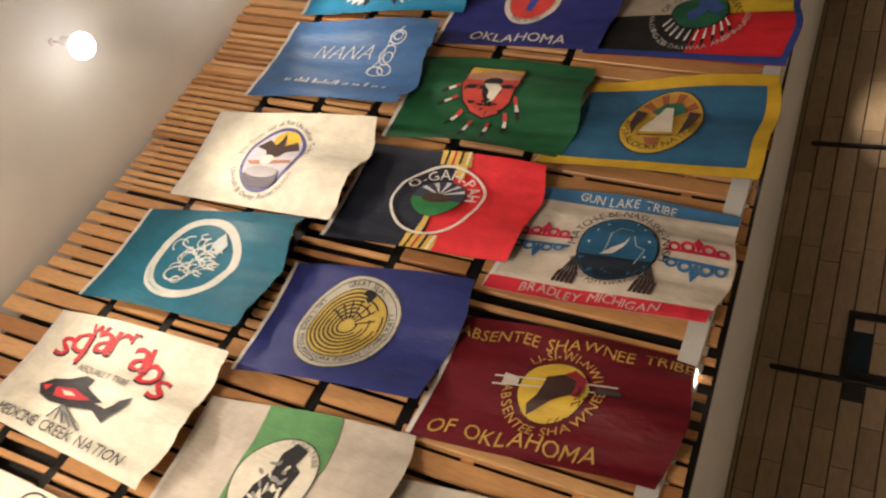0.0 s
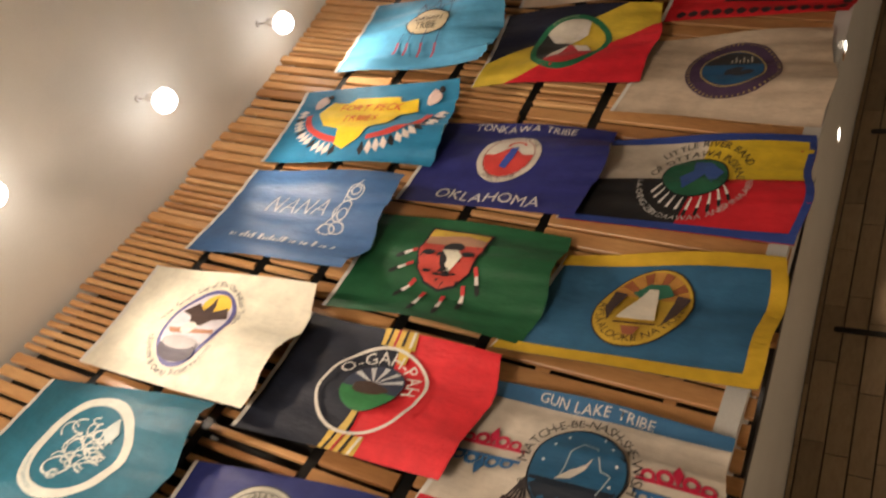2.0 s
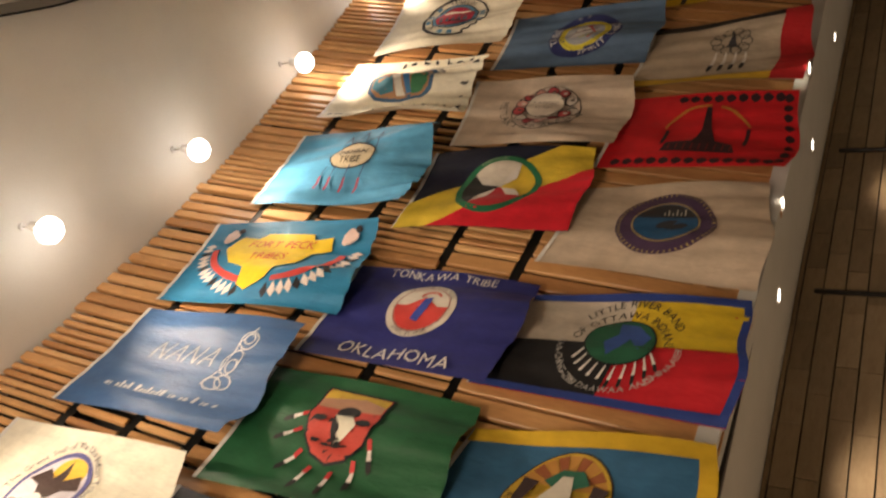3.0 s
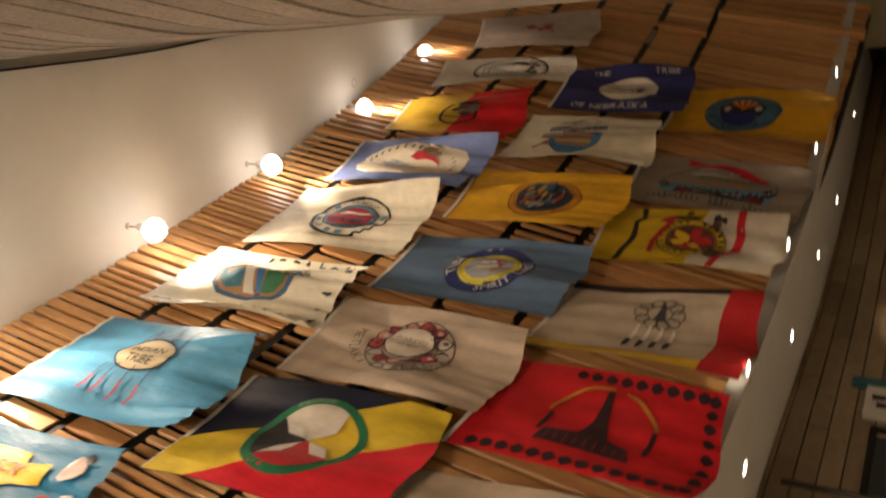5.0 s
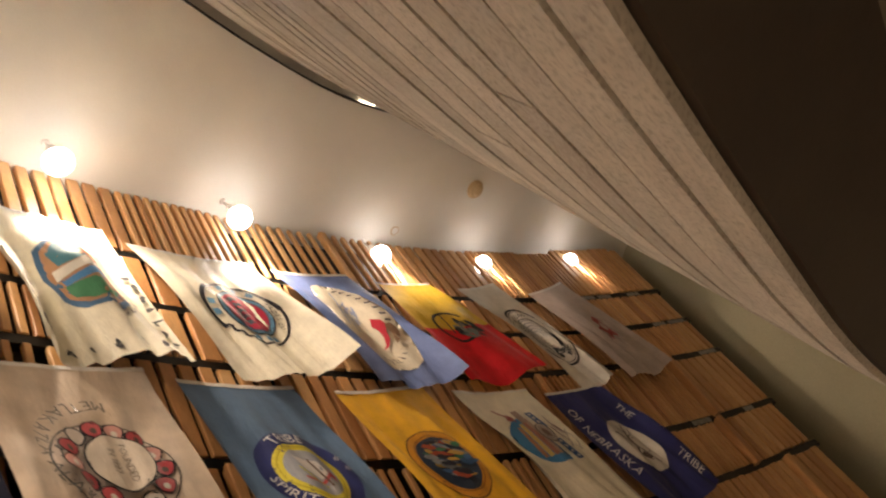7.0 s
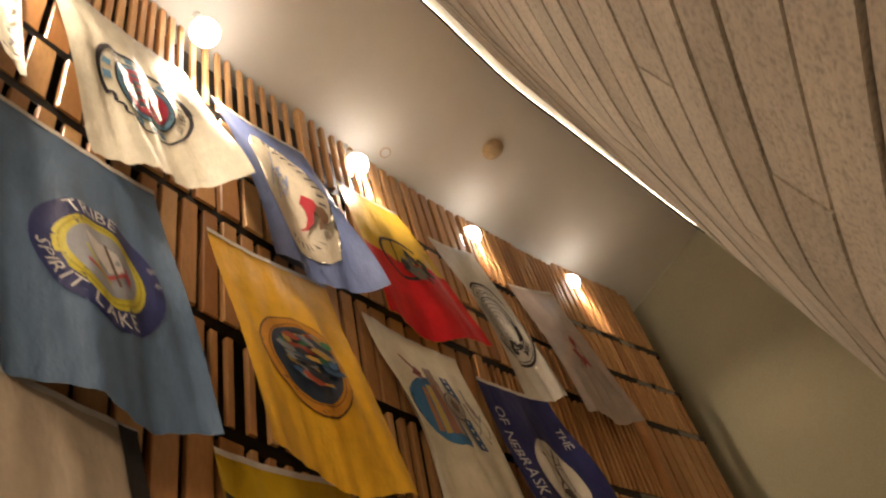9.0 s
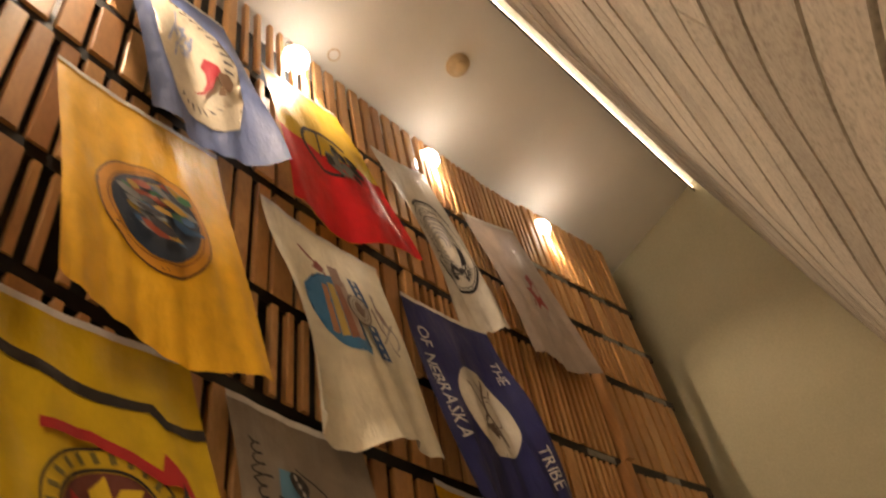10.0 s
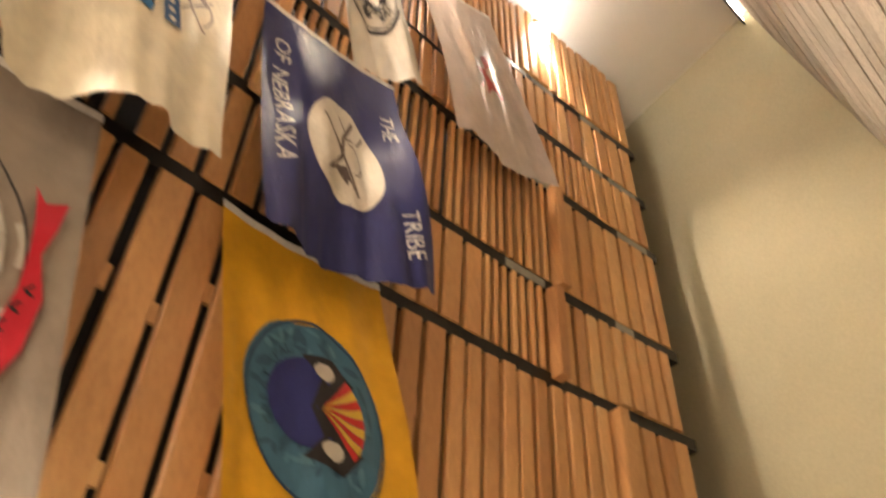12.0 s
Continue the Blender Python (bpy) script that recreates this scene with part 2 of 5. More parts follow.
# ---- lamps over the flags ----
def lathe(profile, seg=20):
    verts, faces = [], []
    for r, z in profile:
        verts += [(r * math.cos(2 * math.pi * k / seg), r * math.sin(2 * math.pi * k / seg), z) for k in range(seg)]
    for i in range(len(profile) - 1):
        for k in range(seg):
            a, b = i * seg + k, i * seg + (k + 1) % seg
            faces.append((a, b, b + seg, a + seg))
    faces += [tuple(range(seg - 1, -1, -1)), tuple((len(profile) - 1) * seg + k for k in range(seg))]
    return verts, faces


LAMPS = [(-1.4, 1.45), (0.1, 1.7), (1.75, 1.84), (3.32, 1.89), (4.88, 1.93), (6.42, 1.86), (8.06, 1.5), (9.45, 0.99), (10.93, 0.38), (12.17, -0.35), (13.37, -1.22)]


def spotlight(x, y, hang, aim, power=1.0, spill=1.0):
    head = empty("spotlight", (x, y, CEIL))
    tagged(head, "small white ceiling spotlight, switched on, aimed at the flags", "spotlight", "spotlights over the flags")
    part("canopy", *lathe([(0.022, -0.02), (0.028, -0.016), (0.03, -0.002), (0.028, 0.0)]), FIXTURE, head)
    part("stem", *lathe([(0.009, 0.06 - hang), (0.009, -0.02)], 10), FIXTURE, head)
    turn = (Vector(aim) - Vector((x, y, CEIL - hang))).to_track_quat("-Z", "Y").to_matrix().to_4x4()
    can = part("lamp_head", *lathe([(0.02, 0.06), (0.035, 0.05), (0.042, 0.0), (0.05, -0.045), (0.046, -0.047), (0.042, -0.03)]), FIXTURE, head, smooth=False)
    can.matrix_local = Matrix.Translation((0, 0, -hang)) @ turn
    # bulb is wider than its housing: the lamp's glare is put into its shape
    bulb = part("bulb", *lathe([(0.04, -0.03), (0.07, -0.045), (0.096, -0.075), (0.104, -0.11), (0.094, -0.15), (0.068, -0.182), (0.036, -0.2), (0.006, -0.205)]), BULB, can, "glowing lamp face")
    light("spotlight_beam", "SPOT", Vector((x, y, CEIL - hang)) + (turn @ Vector((0, 0, -0.23))), aim, SPOT_WATTS * power, size=0.05, spread=104)
    light("spotlight_spill", "POINT", Vector((x, y, CEIL - hang)) + (turn @ Vector((0, 0, -0.24))), aim, LAMP_WATTS * spill, size=0.1)


for x, y in LAMPS:
    a = math.atan2(x - ARC_X, y - ARC_Y) * ARC_R
    close = a > 9.0
    spotlight(x, y, 0.2, on_wall(a + 0.5, 3.6, 0.55 if close else 0.15), 1.0 if close else 1.1, 0.6 if close else 1.0)

# lit strip along the top of the drum
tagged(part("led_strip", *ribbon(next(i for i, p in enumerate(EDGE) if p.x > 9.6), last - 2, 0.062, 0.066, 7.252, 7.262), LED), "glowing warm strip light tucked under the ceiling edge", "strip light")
# two unseen fill lamps added behind the walk, without fixtures, to brighten wall and ceiling
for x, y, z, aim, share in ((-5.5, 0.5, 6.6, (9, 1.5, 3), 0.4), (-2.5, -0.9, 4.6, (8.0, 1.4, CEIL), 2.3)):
    light("hall_lamp", "AREA", (x, y, z), aim, FILL_WATTS * share, size=2.0)

# smoke alarm
alarm = empty("smoke_alarm", (11.62, -0.88, CEIL))
tagged(alarm, "round yellowed smoke alarm on the plaster ceiling", "smoke alarm")
part("base", *lathe([(0.1, -0.02), (0.105, -0.015), (0.105, 0.0)], 28), ALARM, alarm, "ivory base plate")
part("cover", *lathe([(0.03, -0.075), (0.05, -0.07), (0.06, -0.05), (0.085, -0.04), (0.095, -0.02)], 28), ALARM, alarm)

# sprinkler cap
cap = empty("sprinkler_cap", (11.16, 0.07, CEIL))
tagged(cap, "small white round sprinkler cap set in the ceiling", "sprinkler")
part("cover_plate", *lathe([(0.034, -0.008), (0.04, -0.006), (0.042, 0.0)], 20), FIXTURE, cap)
part("rim", *lathe([(0.043, -0.004), (0.05, -0.003), (0.052, 0.0)], 20), ALARM, cap, "ivory rim")

# recessed downlights in the soffit
def downlight(x, y):
    d = empty("downlight", (x, y, SOFFIT))
    tagged(d, "small round recessed downlight, lit, in the grey soffit", "downlight", "downlights in the soffit")
    part("trim_ring", *lathe([(0.05, -0.002), (0.062, -0.008), (0.07, -0.006), (0.072, 0.0)], 24), FIXTURE, d)
    part("lens", *lathe([(0.045, -0.006), (0.05, -0.004), (0.05, 0.0)], 24), DOWN, d, "glowing lens")


for x, y in ((2.87, 3.78), (4.5, 3.6), (6.05, 3.2), (7.6, 2.85), (9.12, 2.24), (10.48, 1.56), (11.75, 0.8), (12.96, 0.02), (7.3, 3.45), (9.2, 2.95), (11.0, 2.4), (12.45, 1.86), (13.85, 1.38), (15.2, 0.36)):
    downlight(x, y)
# two added beams without fixtures brighten the stone wall; two belong to downlights
for x, y, share in ((2.9, 4.6, 14), (6.3, 3.9, 6), (9.2, 2.95, 6), (12.45, 1.86, 6)):
    light("downlight_beam", "SPOT", (x, y, SOFFIT - 0.03), (x, y, 0), DOWN_WATTS * share, size=0.06, spread=110)

# ---- slats ----
RAILS = (3.74, 4.34, 5.15, 5.67, 6.2)
TIERS = [(2.12, 3.7), (3.778, 4.302), (4.378, 5.112), (5.188, 5.632), (5.708, 6.162), (6.238, 7.02)]
for h in RAILS:
    for off, half in ((-0.006, 0.038),):
        tagged(wall_sheet("rail", S_START, S_END + 0.07, h - half, h + half, off, 0.06, STEEL, 0.5, wall_slatted))

rng = random.Random(7)
near_slats, far_verts, far_faces = [], [], []


def slat_points(s, w, h0, h1, off, thick):
    """A slat with eased front edges; its six-sided profile runs up the wall."""
    c = min(0.006, w * 0.12)
    prof = ((-w / 2, off - thick), (w / 2, off - thick), (w / 2, off - c), (w / 2 - c, off), (-w / 2 + c, off), (-w / 2, off - c))
    return [on_wall(s + a, h, o) for h in (h0, h1) for a, o in prof]


SLAT_FACES = [(5, 4, 3, 2, 1, 0), (6, 7, 8, 9, 10, 11)] + [(i, (i + 1) % 6, 6 + (i + 1) % 6, 6 + i) for i in range(6)]


def add_slat(s, w, lo, hi, proud, tier):
    pts = slat_points(s + w / 2, w, lo + rng.uniform(-0.006, 0.006), hi + rng.uniform(-0.006, 0.006), proud + rng.uniform(-0.003, 0.003), 0.03 + proud)
    if s > 8.6 and tier < 5 and len(near_slats) < 300:
        near_slats.append(pts)
    else:
        o = len(far_verts)
        far_verts.extend(pts)
        far_faces.extend(tuple(o + i for i in f) for f in SLAT_FACES)


# far along the wall the slats stand closer together than over the first flags
SPACED = {"wide": (0.135, 0.034), "mid": (0.1, 0.034), "narrow": (0.052, 0.03), "open": (0.046, 0.066)}
CLOSE = {"wide": (0.112, 0.027), "mid": (0.084, 0.025), "narrow": (0.05, 0.023), "open": (0.034, 0.034)}
for tier, (h0, h1) in enumerate(TIERS):
    s = S_START + rng.uniform(0, 0.3)
    while s < S_END:
        end = min(s + rng.choice((0.42, 0.62, 0.8, 1.05)), S_END)
        near = s < 11.9
        kind = rng.choice(("wide", "wide", "mid", "narrow", "open") if near else ("mid", "mid", "mid", "wide", "narrow", "open"))
        if tier == 0:
            kind = rng.choice(("wide", "wide", "wide", "mid", "open" if near else "narrow"))
        if tier == 5 and s < 13:
            kind = rng.choice(("wide", "mid", "mid", "narrow") if s < 9 else ("mid", "narrow", "narrow", "open"))
        w, gap = (SPACED if near or (tier == 0 and s < 12.6) else CLOSE)[kind]
        if tier == 5:
            w *= 0.86
        proud = rng.choice((0.0, 0.0, 0.006, 0.012))
        lo, hi = h0 + rng.choice((0, 0, 0.012)), h1
        if tier == 5:
            hi += rng.choice((0, 0, 0.05))
        while s + w * 0.7 < end:
            ww = w * rng.uniform(0.94, 1.04)
            add_slat(s, ww, lo, hi, proud, tier)
            if tier == 0 and w > 0.09 and rng.random() < 0.8 and s < S_END - 0.3:
                for hb in (2.55, 3.2):
                    hb += rng.uniform(-0.1, 0.1)
                    add_slat(s + ww + 0.001, gap * 0.9, hb, hb + 0.08, -0.012, tier)
            s += ww + gap * rng.uniform(0.8, 1.25)
        if rng.random() < 0.16 and s < S_END - 0.4:
            add_slat(s, 0.075, h0 - 0.03, h1 + 0.01, 0.03 if s < 12.8 else 0.07, tier)
            s += 0.075 + gap
        s += rng.choice((0.0, 0.015))

# short pale plates set along the rails near the end wall
for h in RAILS[1:]:
    s = 13.4 + rng.uniform(0, 0.3)
    while s < S_END - 0.3:
        w = rng.choice((0.16, 0.22, 0.3))
        tagged(wall_sheet("rail_plate", s, s + w, h - 0.026, h + 0.026, -0.002, 0.014, PALE_STEEL, 0.5, wall_slatted))
        s += w + rng.choice((0.06, 0.3, 0.45, 0.6))

# ---- flags ----
FLY, HOIST = 1.5, 0.95
GLYPHS = {}


def glyph(ch):
    """Outline faces of one letter at size 1, and its width."""
    if ch not in GLYPHS:
        if ch == " ":
            GLYPHS[ch] = ([], 0.28)
        else:
            cu = bpy.data.curves.new("letter", "FONT")
            cu.body, cu.resolution_u = ch, 2
            ob = bpy.data.objects.new("letter", cu)
            scene.collection.objects.link(ob)
            dg = bpy.context.evaluated_depsgraph_get()
            me = bpy.data.meshes.new_from_object(ob.evaluated_get(dg))
            me.calc_loop_triangles()
            vs = [v.co.copy() for v in me.vertices]
            tris = [[(vs[i].x, vs[i].y) for i in t.vertices] for t in me.loop_triangles]
            x0 = min((p[0] for t in tris for p in t), default=0)
            x1 = max((p[0] for t in tris for p in t), default=0.3)
            GLYPHS[ch] = ([[(x - x0, y) for x, y in t] for t in tris], x1 - x0)
            bpy.data.objects.remove(ob)
            bpy.data.curves.remove(cu)
            bpy.data.meshes.remove(me)
    return GLYPHS[ch]


def split(tris, size=0.07):
    out, todo = [], list(tris)
    while todo:
        a, b, c = todo.pop()
        la, lb, lc = ((b[0] - a[0]) ** 2 + (b[1] - a[1]) ** 2, (c[0] - b[0]) ** 2 + (c[1] - b[1]) ** 2, (a[0] - c[0]) ** 2 + (a[1] - c[1]) ** 2)
        m = max(la, lb, lc)
        if m < size * size:
            out.append((a, b, c))
        elif m == la:
            q = ((a[0] + b[0]) / 2, (a[1] + b[1]) / 2)
            todo += [(a, q, c), (q, b, c)]
        elif m == lb:
            q = ((c[0] + b[0]) / 2, (c[1] + b[1]) / 2)
            todo += [(b, q, a), (q, c, a)]
        else:
            q = ((a[0] + c[0]) / 2, (a[1] + c[1]) / 2)
            todo += [(c, q, b), (q, a, b)]
    return out


class Sketch:
    """Collects flat shapes on a flag, x along the fly from the hoist, y up, in metres."""

    def __init__(self):
        self.layers = []

    def add(self, name, colour, tris):
        self.layers.append((name, colour, [t for t in tris]))

    def poly(self, name, colour, pts):
        from_pts = [Vector((x, y, 0)) for x, y in pts]
        bm = bmesh.new()
        f = bm.faces.new([bm.verts.new(p) for p in from_pts])
        tris = [[(l.vert.co.x, l.vert.co.y) for l in t] for t in bm.calc_loop_triangles()]
        bm.free()
        self.add(name, colour, tris)

    def rect(self, name, colour, x0, y0, x1, y1):
        self.poly(name, colour, [(x0, y0), (x1, y0), (x1, y1), (x0, y1)])

    def disc(self, name, colour, cx, cy, rx, ry=None, n=36, wob=0.0):
        ry = ry or rx
        self.poly(name, colour, [(cx + rx * (1 + wob * math.sin(5 * a + 1)) * math.cos(a), cy + ry * (1 + wob * math.cos(3 * a)) * math.sin(a)) for a in (2 * math.pi * k / n for k in range(n))])

    def ring(self, name, colour, cx, cy, rx, ry, w, a0=0.0, a1=360.0, n=48):
        tris = []
        for k in range(n):
            a, b = (radians(a0 + (a1 - a0) * (k + j) / n) for j in (0, 1))
            p = [(cx + (rx + d) * math.cos(t), cy + (ry + d) * math.sin(t)) for t in (a, b) for d in (-w / 2, w / 2)]
            tris += [(p[0], p[1], p[3]), (p[0], p[3], p[2])]
        self.add(name, colour, tris)

    def line(self, name, colour, pts, w):
        tris = []
        for a, b in zip(pts, pts[1:]):
            d = Vector((b[0] - a[0], b[1] - a[1]))
            if d.length < 1e-6:
                continue
            n = Vector((-d.y, d.x)).normalized() * w / 2
            p = [(a[0] + n.x, a[1] + n.y), (a[0] - n.x, a[1] - n.y), (b[0] - n.x, b[1] - n.y), (b[0] + n.x, b[1] + n.y)]
            tris += [(p[0], p[1], p[2]), (p[0], p[2], p[3])]
        self.add(name, colour, tris)

    def word(self, colour, text, cx, cy, size, lean=0.0, squeeze=1.0, name="lettering", swell=0.0, turn=0.0):
        total = sum(glyph(c)[1] + 0.1 for c in text) - 0.1
        x, tris = -total / 2, []
        ct, st = math.cos(radians(turn)), math.sin(radians(turn))
        for c in text:
            g, w = glyph(c)
            for t in g:
                q = []
                for px, py in t:
                    X, Y = (x + px + lean * py) * size * squeeze, (py - 0.33) * size
                    Y += swell * math.sin(X * 14) * size
                    q.append((cx + X * ct - Y * st, cy + X * st + Y * ct))
                tris.append(q)
            x += w + 0.1
        self.add(name, colour, tris)

    def arc(self, colour, text, cx, cy, rx, ry, mid, size, inside=False, space=0.12):
        """Letters along an ellipse round the angle mid; inside: read from within, along the lower half."""
        total = (sum(glyph(c)[1] + space for c in text) - space) * size
        r = (rx + ry) / 2
        pos, tris = -total / 2, []
        for c in text:
            g, w = glyph(c)
            m = pos + w * size / 2
            a = radians(mid) + (m / r if inside else -m / r)
            ox, oy = cx + rx * math.cos(a), cy + ry * math.sin(a)
            up = Vector((-math.cos(a), -math.sin(a))) if inside else Vector((math.cos(a), math.sin(a)))
            right = Vector((up.y, -up.x))
            for t in g:
                tris.append([(ox + (px - w / 2) * size * right.x + (py - 0.35) * size * up.x, oy + (px - w / 2) * size * right.y + (py - 0.35) * size * up.y) for px, py in t])
            pos += (w + space) * size
        self.add("lettering", colour, tris)

    def feather(self, x, y, length, angle, white=(0.75, 0.72, 0.68), tip=(0.02, 0.02, 0.02), w=0.022):
        d = Vector((math.cos(radians(angle)), math.sin(radians(angle))))
        n = Vector((-d.y, d.x)) * w / 2
        p = lambda t, k: (x + d.x * length * t + n.x * k, y + d.y * length * t + n.y * k)
        self.poly("feather", white, [p(0, 0.4), p(0, -0.4), p(0.62, -0.9), p(0.62, 0.9)])
        self.poly("feather", tip, [p(0.62, 0.9), p(0.62, -0.9), p(0.88, -1.0), p(1, 0), p(0.88, 1.0)])

    def specks(self, name, colours, cx, cy, rx, ry, count, size, seed, long=2.0, turn=None):
        """Small painted marks inside an ellipse."""
        r = random.Random(seed)
        for k in range(count):
            a, d = r.uniform(0, 6.283), math.sqrt(r.random())
            x, y = cx + rx * d * math.cos(a), cy + ry * d * math.sin(a)
            b = radians(turn + r.uniform(-20, 20)) if turn is not None else r.uniform(0, 3.14)
            L, W = size * r.uniform(0.6, 1.4) * long / 2, size * r.uniform(0.5, 1.1) / 2
            c, s_ = math.cos(b), math.sin(b)
            pts = [(x + L * u * c - W * v * s_, y + L * u * s_ + W * v * c) for u, v in ((-1, -0.3), (-0.4, -1), (0.5, -0.8), (1, 0.1), (0.4, 1), (-0.6, 0.7))]
            self.poly(name, r.choice(colours), pts)


def flag(label, spread, level, out, field, draw=None, fold=0.018, seed=0):
    """spread, level: metres along and up the wall of the hoist's two ends and the fly's two ends; out: how far the fly's ends stand off the slats."""
    r = random.Random(seed * 31 + 5)
    sl, sr, bl, br = spread
    hl, hr, gl, gr = level
    ph = [r.uniform(0, 6.28) for _ in range(6)]
    k1, k2, tilt = r.uniform(0.9, 1.4), r.uniform(1.6, 2.5), r.uniform(-1.2, 1.2)
    k3, side = r.uniform(3.6, 5.2), r.choice((-1, 1, 1))

    def at(x, y, d=0.0):
        u, v = x / FLY, y / HOIST
        s = (sl + (sr - sl) * v) * (1 - u) + (bl + (br - bl) * v) * u
        h = (hl + (hr - hl) * v) * (1 - u) + (gl + (gr - gl) * v) * u
        h += 0.03 * math.sin(6.28 * v * k1 + ph[3]) * u * math.sin(math.pi * v) - 0.02 * math.sin(math.pi * v) * (1 - u) - 0.045 * math.sin(math.pi * v) * u * u
        s += 0.012 * math.sin(5 * u + ph[4]) * (v - 0.5)
        wave = math.sin(6.28 * (k1 * v + tilt * 0.35 * u) + ph[0]) * (0.2 + 0.95 * u) + 0.45 * math.sin(6.28 * (k2 * v - tilt * 0.5 * u) + ph[1]) * u + 0.5 * math.sin(4.5 * u + 3 * v + ph[2]) * u
        fine = math.sin(6.28 * (k3 * v + 0.6 * tilt * u) + ph[5]) * (0.35 + 0.65 * math.sin(2.2 * u + ph[2]) ** 2) + 0.7 * math.sin(6.28 * (1.7 * k3 * v - 1.1 * u) + ph[4]) * u * u
        pull = math.exp(-((v - u * 0.5) * 7) ** 2) + math.exp(-((1 - v - u * 0.45) * 7) ** 2)
        wave += 0.2 * fine - 0.5 * pull * math.sin(math.pi * min(1, u * 1.6)) * side
        stand = 0.045 * (1 - u) + (out[0] + (out[1] - out[0]) * v * v) * max(u, 0.0) ** 1.2 + 0.03 * math.sin(math.pi * u)
        return on_wall(s, h, max(0.022, stand + 1.7 * fold * wave * min(1.0, 0.35 + 1.6 * u)) + d)

    sk = Sketch()
    if draw:
        draw(sk)
    top = empty("flag", at(FLY * 0.02, HOIST / 2))
    tagged(top, label, "flag", "tribal flags on the slatted wall")
    org = top.location.copy()
    nu, nv = 36, 32
    verts = [at(FLY * i / nu, HOIST * j / nv) - org for i in range(nu + 1) for j in range(nv + 1)]
    faces = [(i * (nv + 1) + j, i * (nv + 1) + j + 1, (i + 1) * (nv + 1) + j + 1, (i + 1) * (nv + 1) + j) for i in range(nu) for j in range(nv)]
    part("field", verts, faces, cloth(field), top, smooth=True)
    part("header", [at(x, HOIST * j / nv, 0.003) - org for x in (-0.012, 0.022) for j in range(nv + 1)], [(j, j + 1, nv + 2 + j, nv + 1 + j) for j in range(nv)], cloth((0.72, 0.7, 0.66)), top, "white canvas header sleeve", True)
    groups = []
    for name, colour, tris in sk.layers:
        if groups and groups[-1][0] == name and groups[-1][1] == colour:
            groups[-1][2].extend(tris)
        else:
            groups.append((name, colour, list(tris)))
    # marks of one colour that never touch a later shape are gathered in one piece
    merged = []
    for g in groups:
        for m in merged[-3:]:
            if m[0] == g[0] and m[1] == g[1] and g[0] in ("mark", "feather"):
                m[2].extend(g[2])
                break
        else:
            merged.append(g)
    for k, (name, colour, tris) in enumerate(merged):
        d = 0.004 + 0.0014 * k
        vs, fs, seen = [], [], {}
        for t in split(tris):
            ids = []
            for x, y in t:
                key = (round(x, 5), round(y, 5))
                if key not in seen:
                    seen[key] = len(vs)
                    vs.append(at(min(max(x, 0), FLY), min(max(y, 0), HOIST), d) - org)
                ids.append(seen[key])
            if len(set(ids)) == 3:
                fs.append(ids)
        piece = part(name, vs, fs, cloth(colour), top, smooth=True)
        if name in ("mark", "drawing", "map_line", "emblem_ring", "emblem", "lettering", "feather", "maze", "floral", "carving", "ray", "band", "border_mark", "fish", "stripe", "quarter", "border"):
            piece["kind"] = "stuff"
    return top


WHITE, BLK = (0.77, 0.735, 0.6), (0.015, 0.015, 0.018)


def draw_red_disc(k):
    k.disc("emblem", (0.5, 0.02, 0.06), 0.95, 0.72, 0.17)
    k.ring("emblem_ring", BLK, 0.95, 0.72, 0.2, 0.2, 0.012)


def draw_salmon(k):
    xs = [(0.24, 0.7, 0.2, "s"), (0.36, 0.76, 0.2, "q"), (0.45, 0.86, 0.11, "w"), (0.56, 0.8, 0.2, "a"), (0.68, 0.83, 0.2, "r"), (0.78, 0.87, 0.1, "r"), (0.9, 0.77, 0.2, "a"), (1.03, 0.7, 0.2, "b"), (1.17, 0.62, 0.2, "s")]
    for x, y, z, c in xs:
        k.word(BLK, c, x + 0.008, y - 0.006, z * 1.85, squeeze=1.18)
    for x, y, z, c in xs:
        k.word((0.62, 0.03, 0.04), c, x, y, z * 1.68, squeeze=1.18)
    k.word(BLK, "NISQUALLY TRIBE", 0.72, 0.545, 0.075, squeeze=0.72)
    body = [(0.3, 0.34), (0.38, 0.41), (0.5, 0.44), (0.62, 0.5), (0.7, 0.49), (0.68, 0.43), (0.88, 0.36), (1.06, 0.47), (1.02, 0.34), (0.98, 0.24), (0.86, 0.29), (0.7, 0.25), (0.52, 0.24), (0.38, 0.27)]
    k.poly("fish", BLK, body)
    k.poly("fish", (0.6, 0.03, 0.04), [(0.45, 0.36), (0.6, 0.39), (0.78, 0.35), (0.66, 0.3), (0.5, 0.29)])
    k.poly("fish", WHITE, [(0.52, 0.35), (0.6, 0.36), (0.66, 0.34), (0.58, 0.32)])
    k.poly("fish", (0.6, 0.03, 0.04), [(0.34, 0.34), (0.41, 0.37), (0.4, 0.31)])
    k.poly("fish", WHITE, [(0.84, 0.34), (0.98, 0.41), (0.93, 0.33)])
    for j in range(5):
        k.line("fish", (0.12, 0.12, 0.12), [(0.66, 0.25), (0.62 + 0.07 * j, 0.14)], 0.016)
    k.word(BLK, "MEDICINE CREEK NATION", 0.74, 0.09, 0.105, squeeze=0.92)


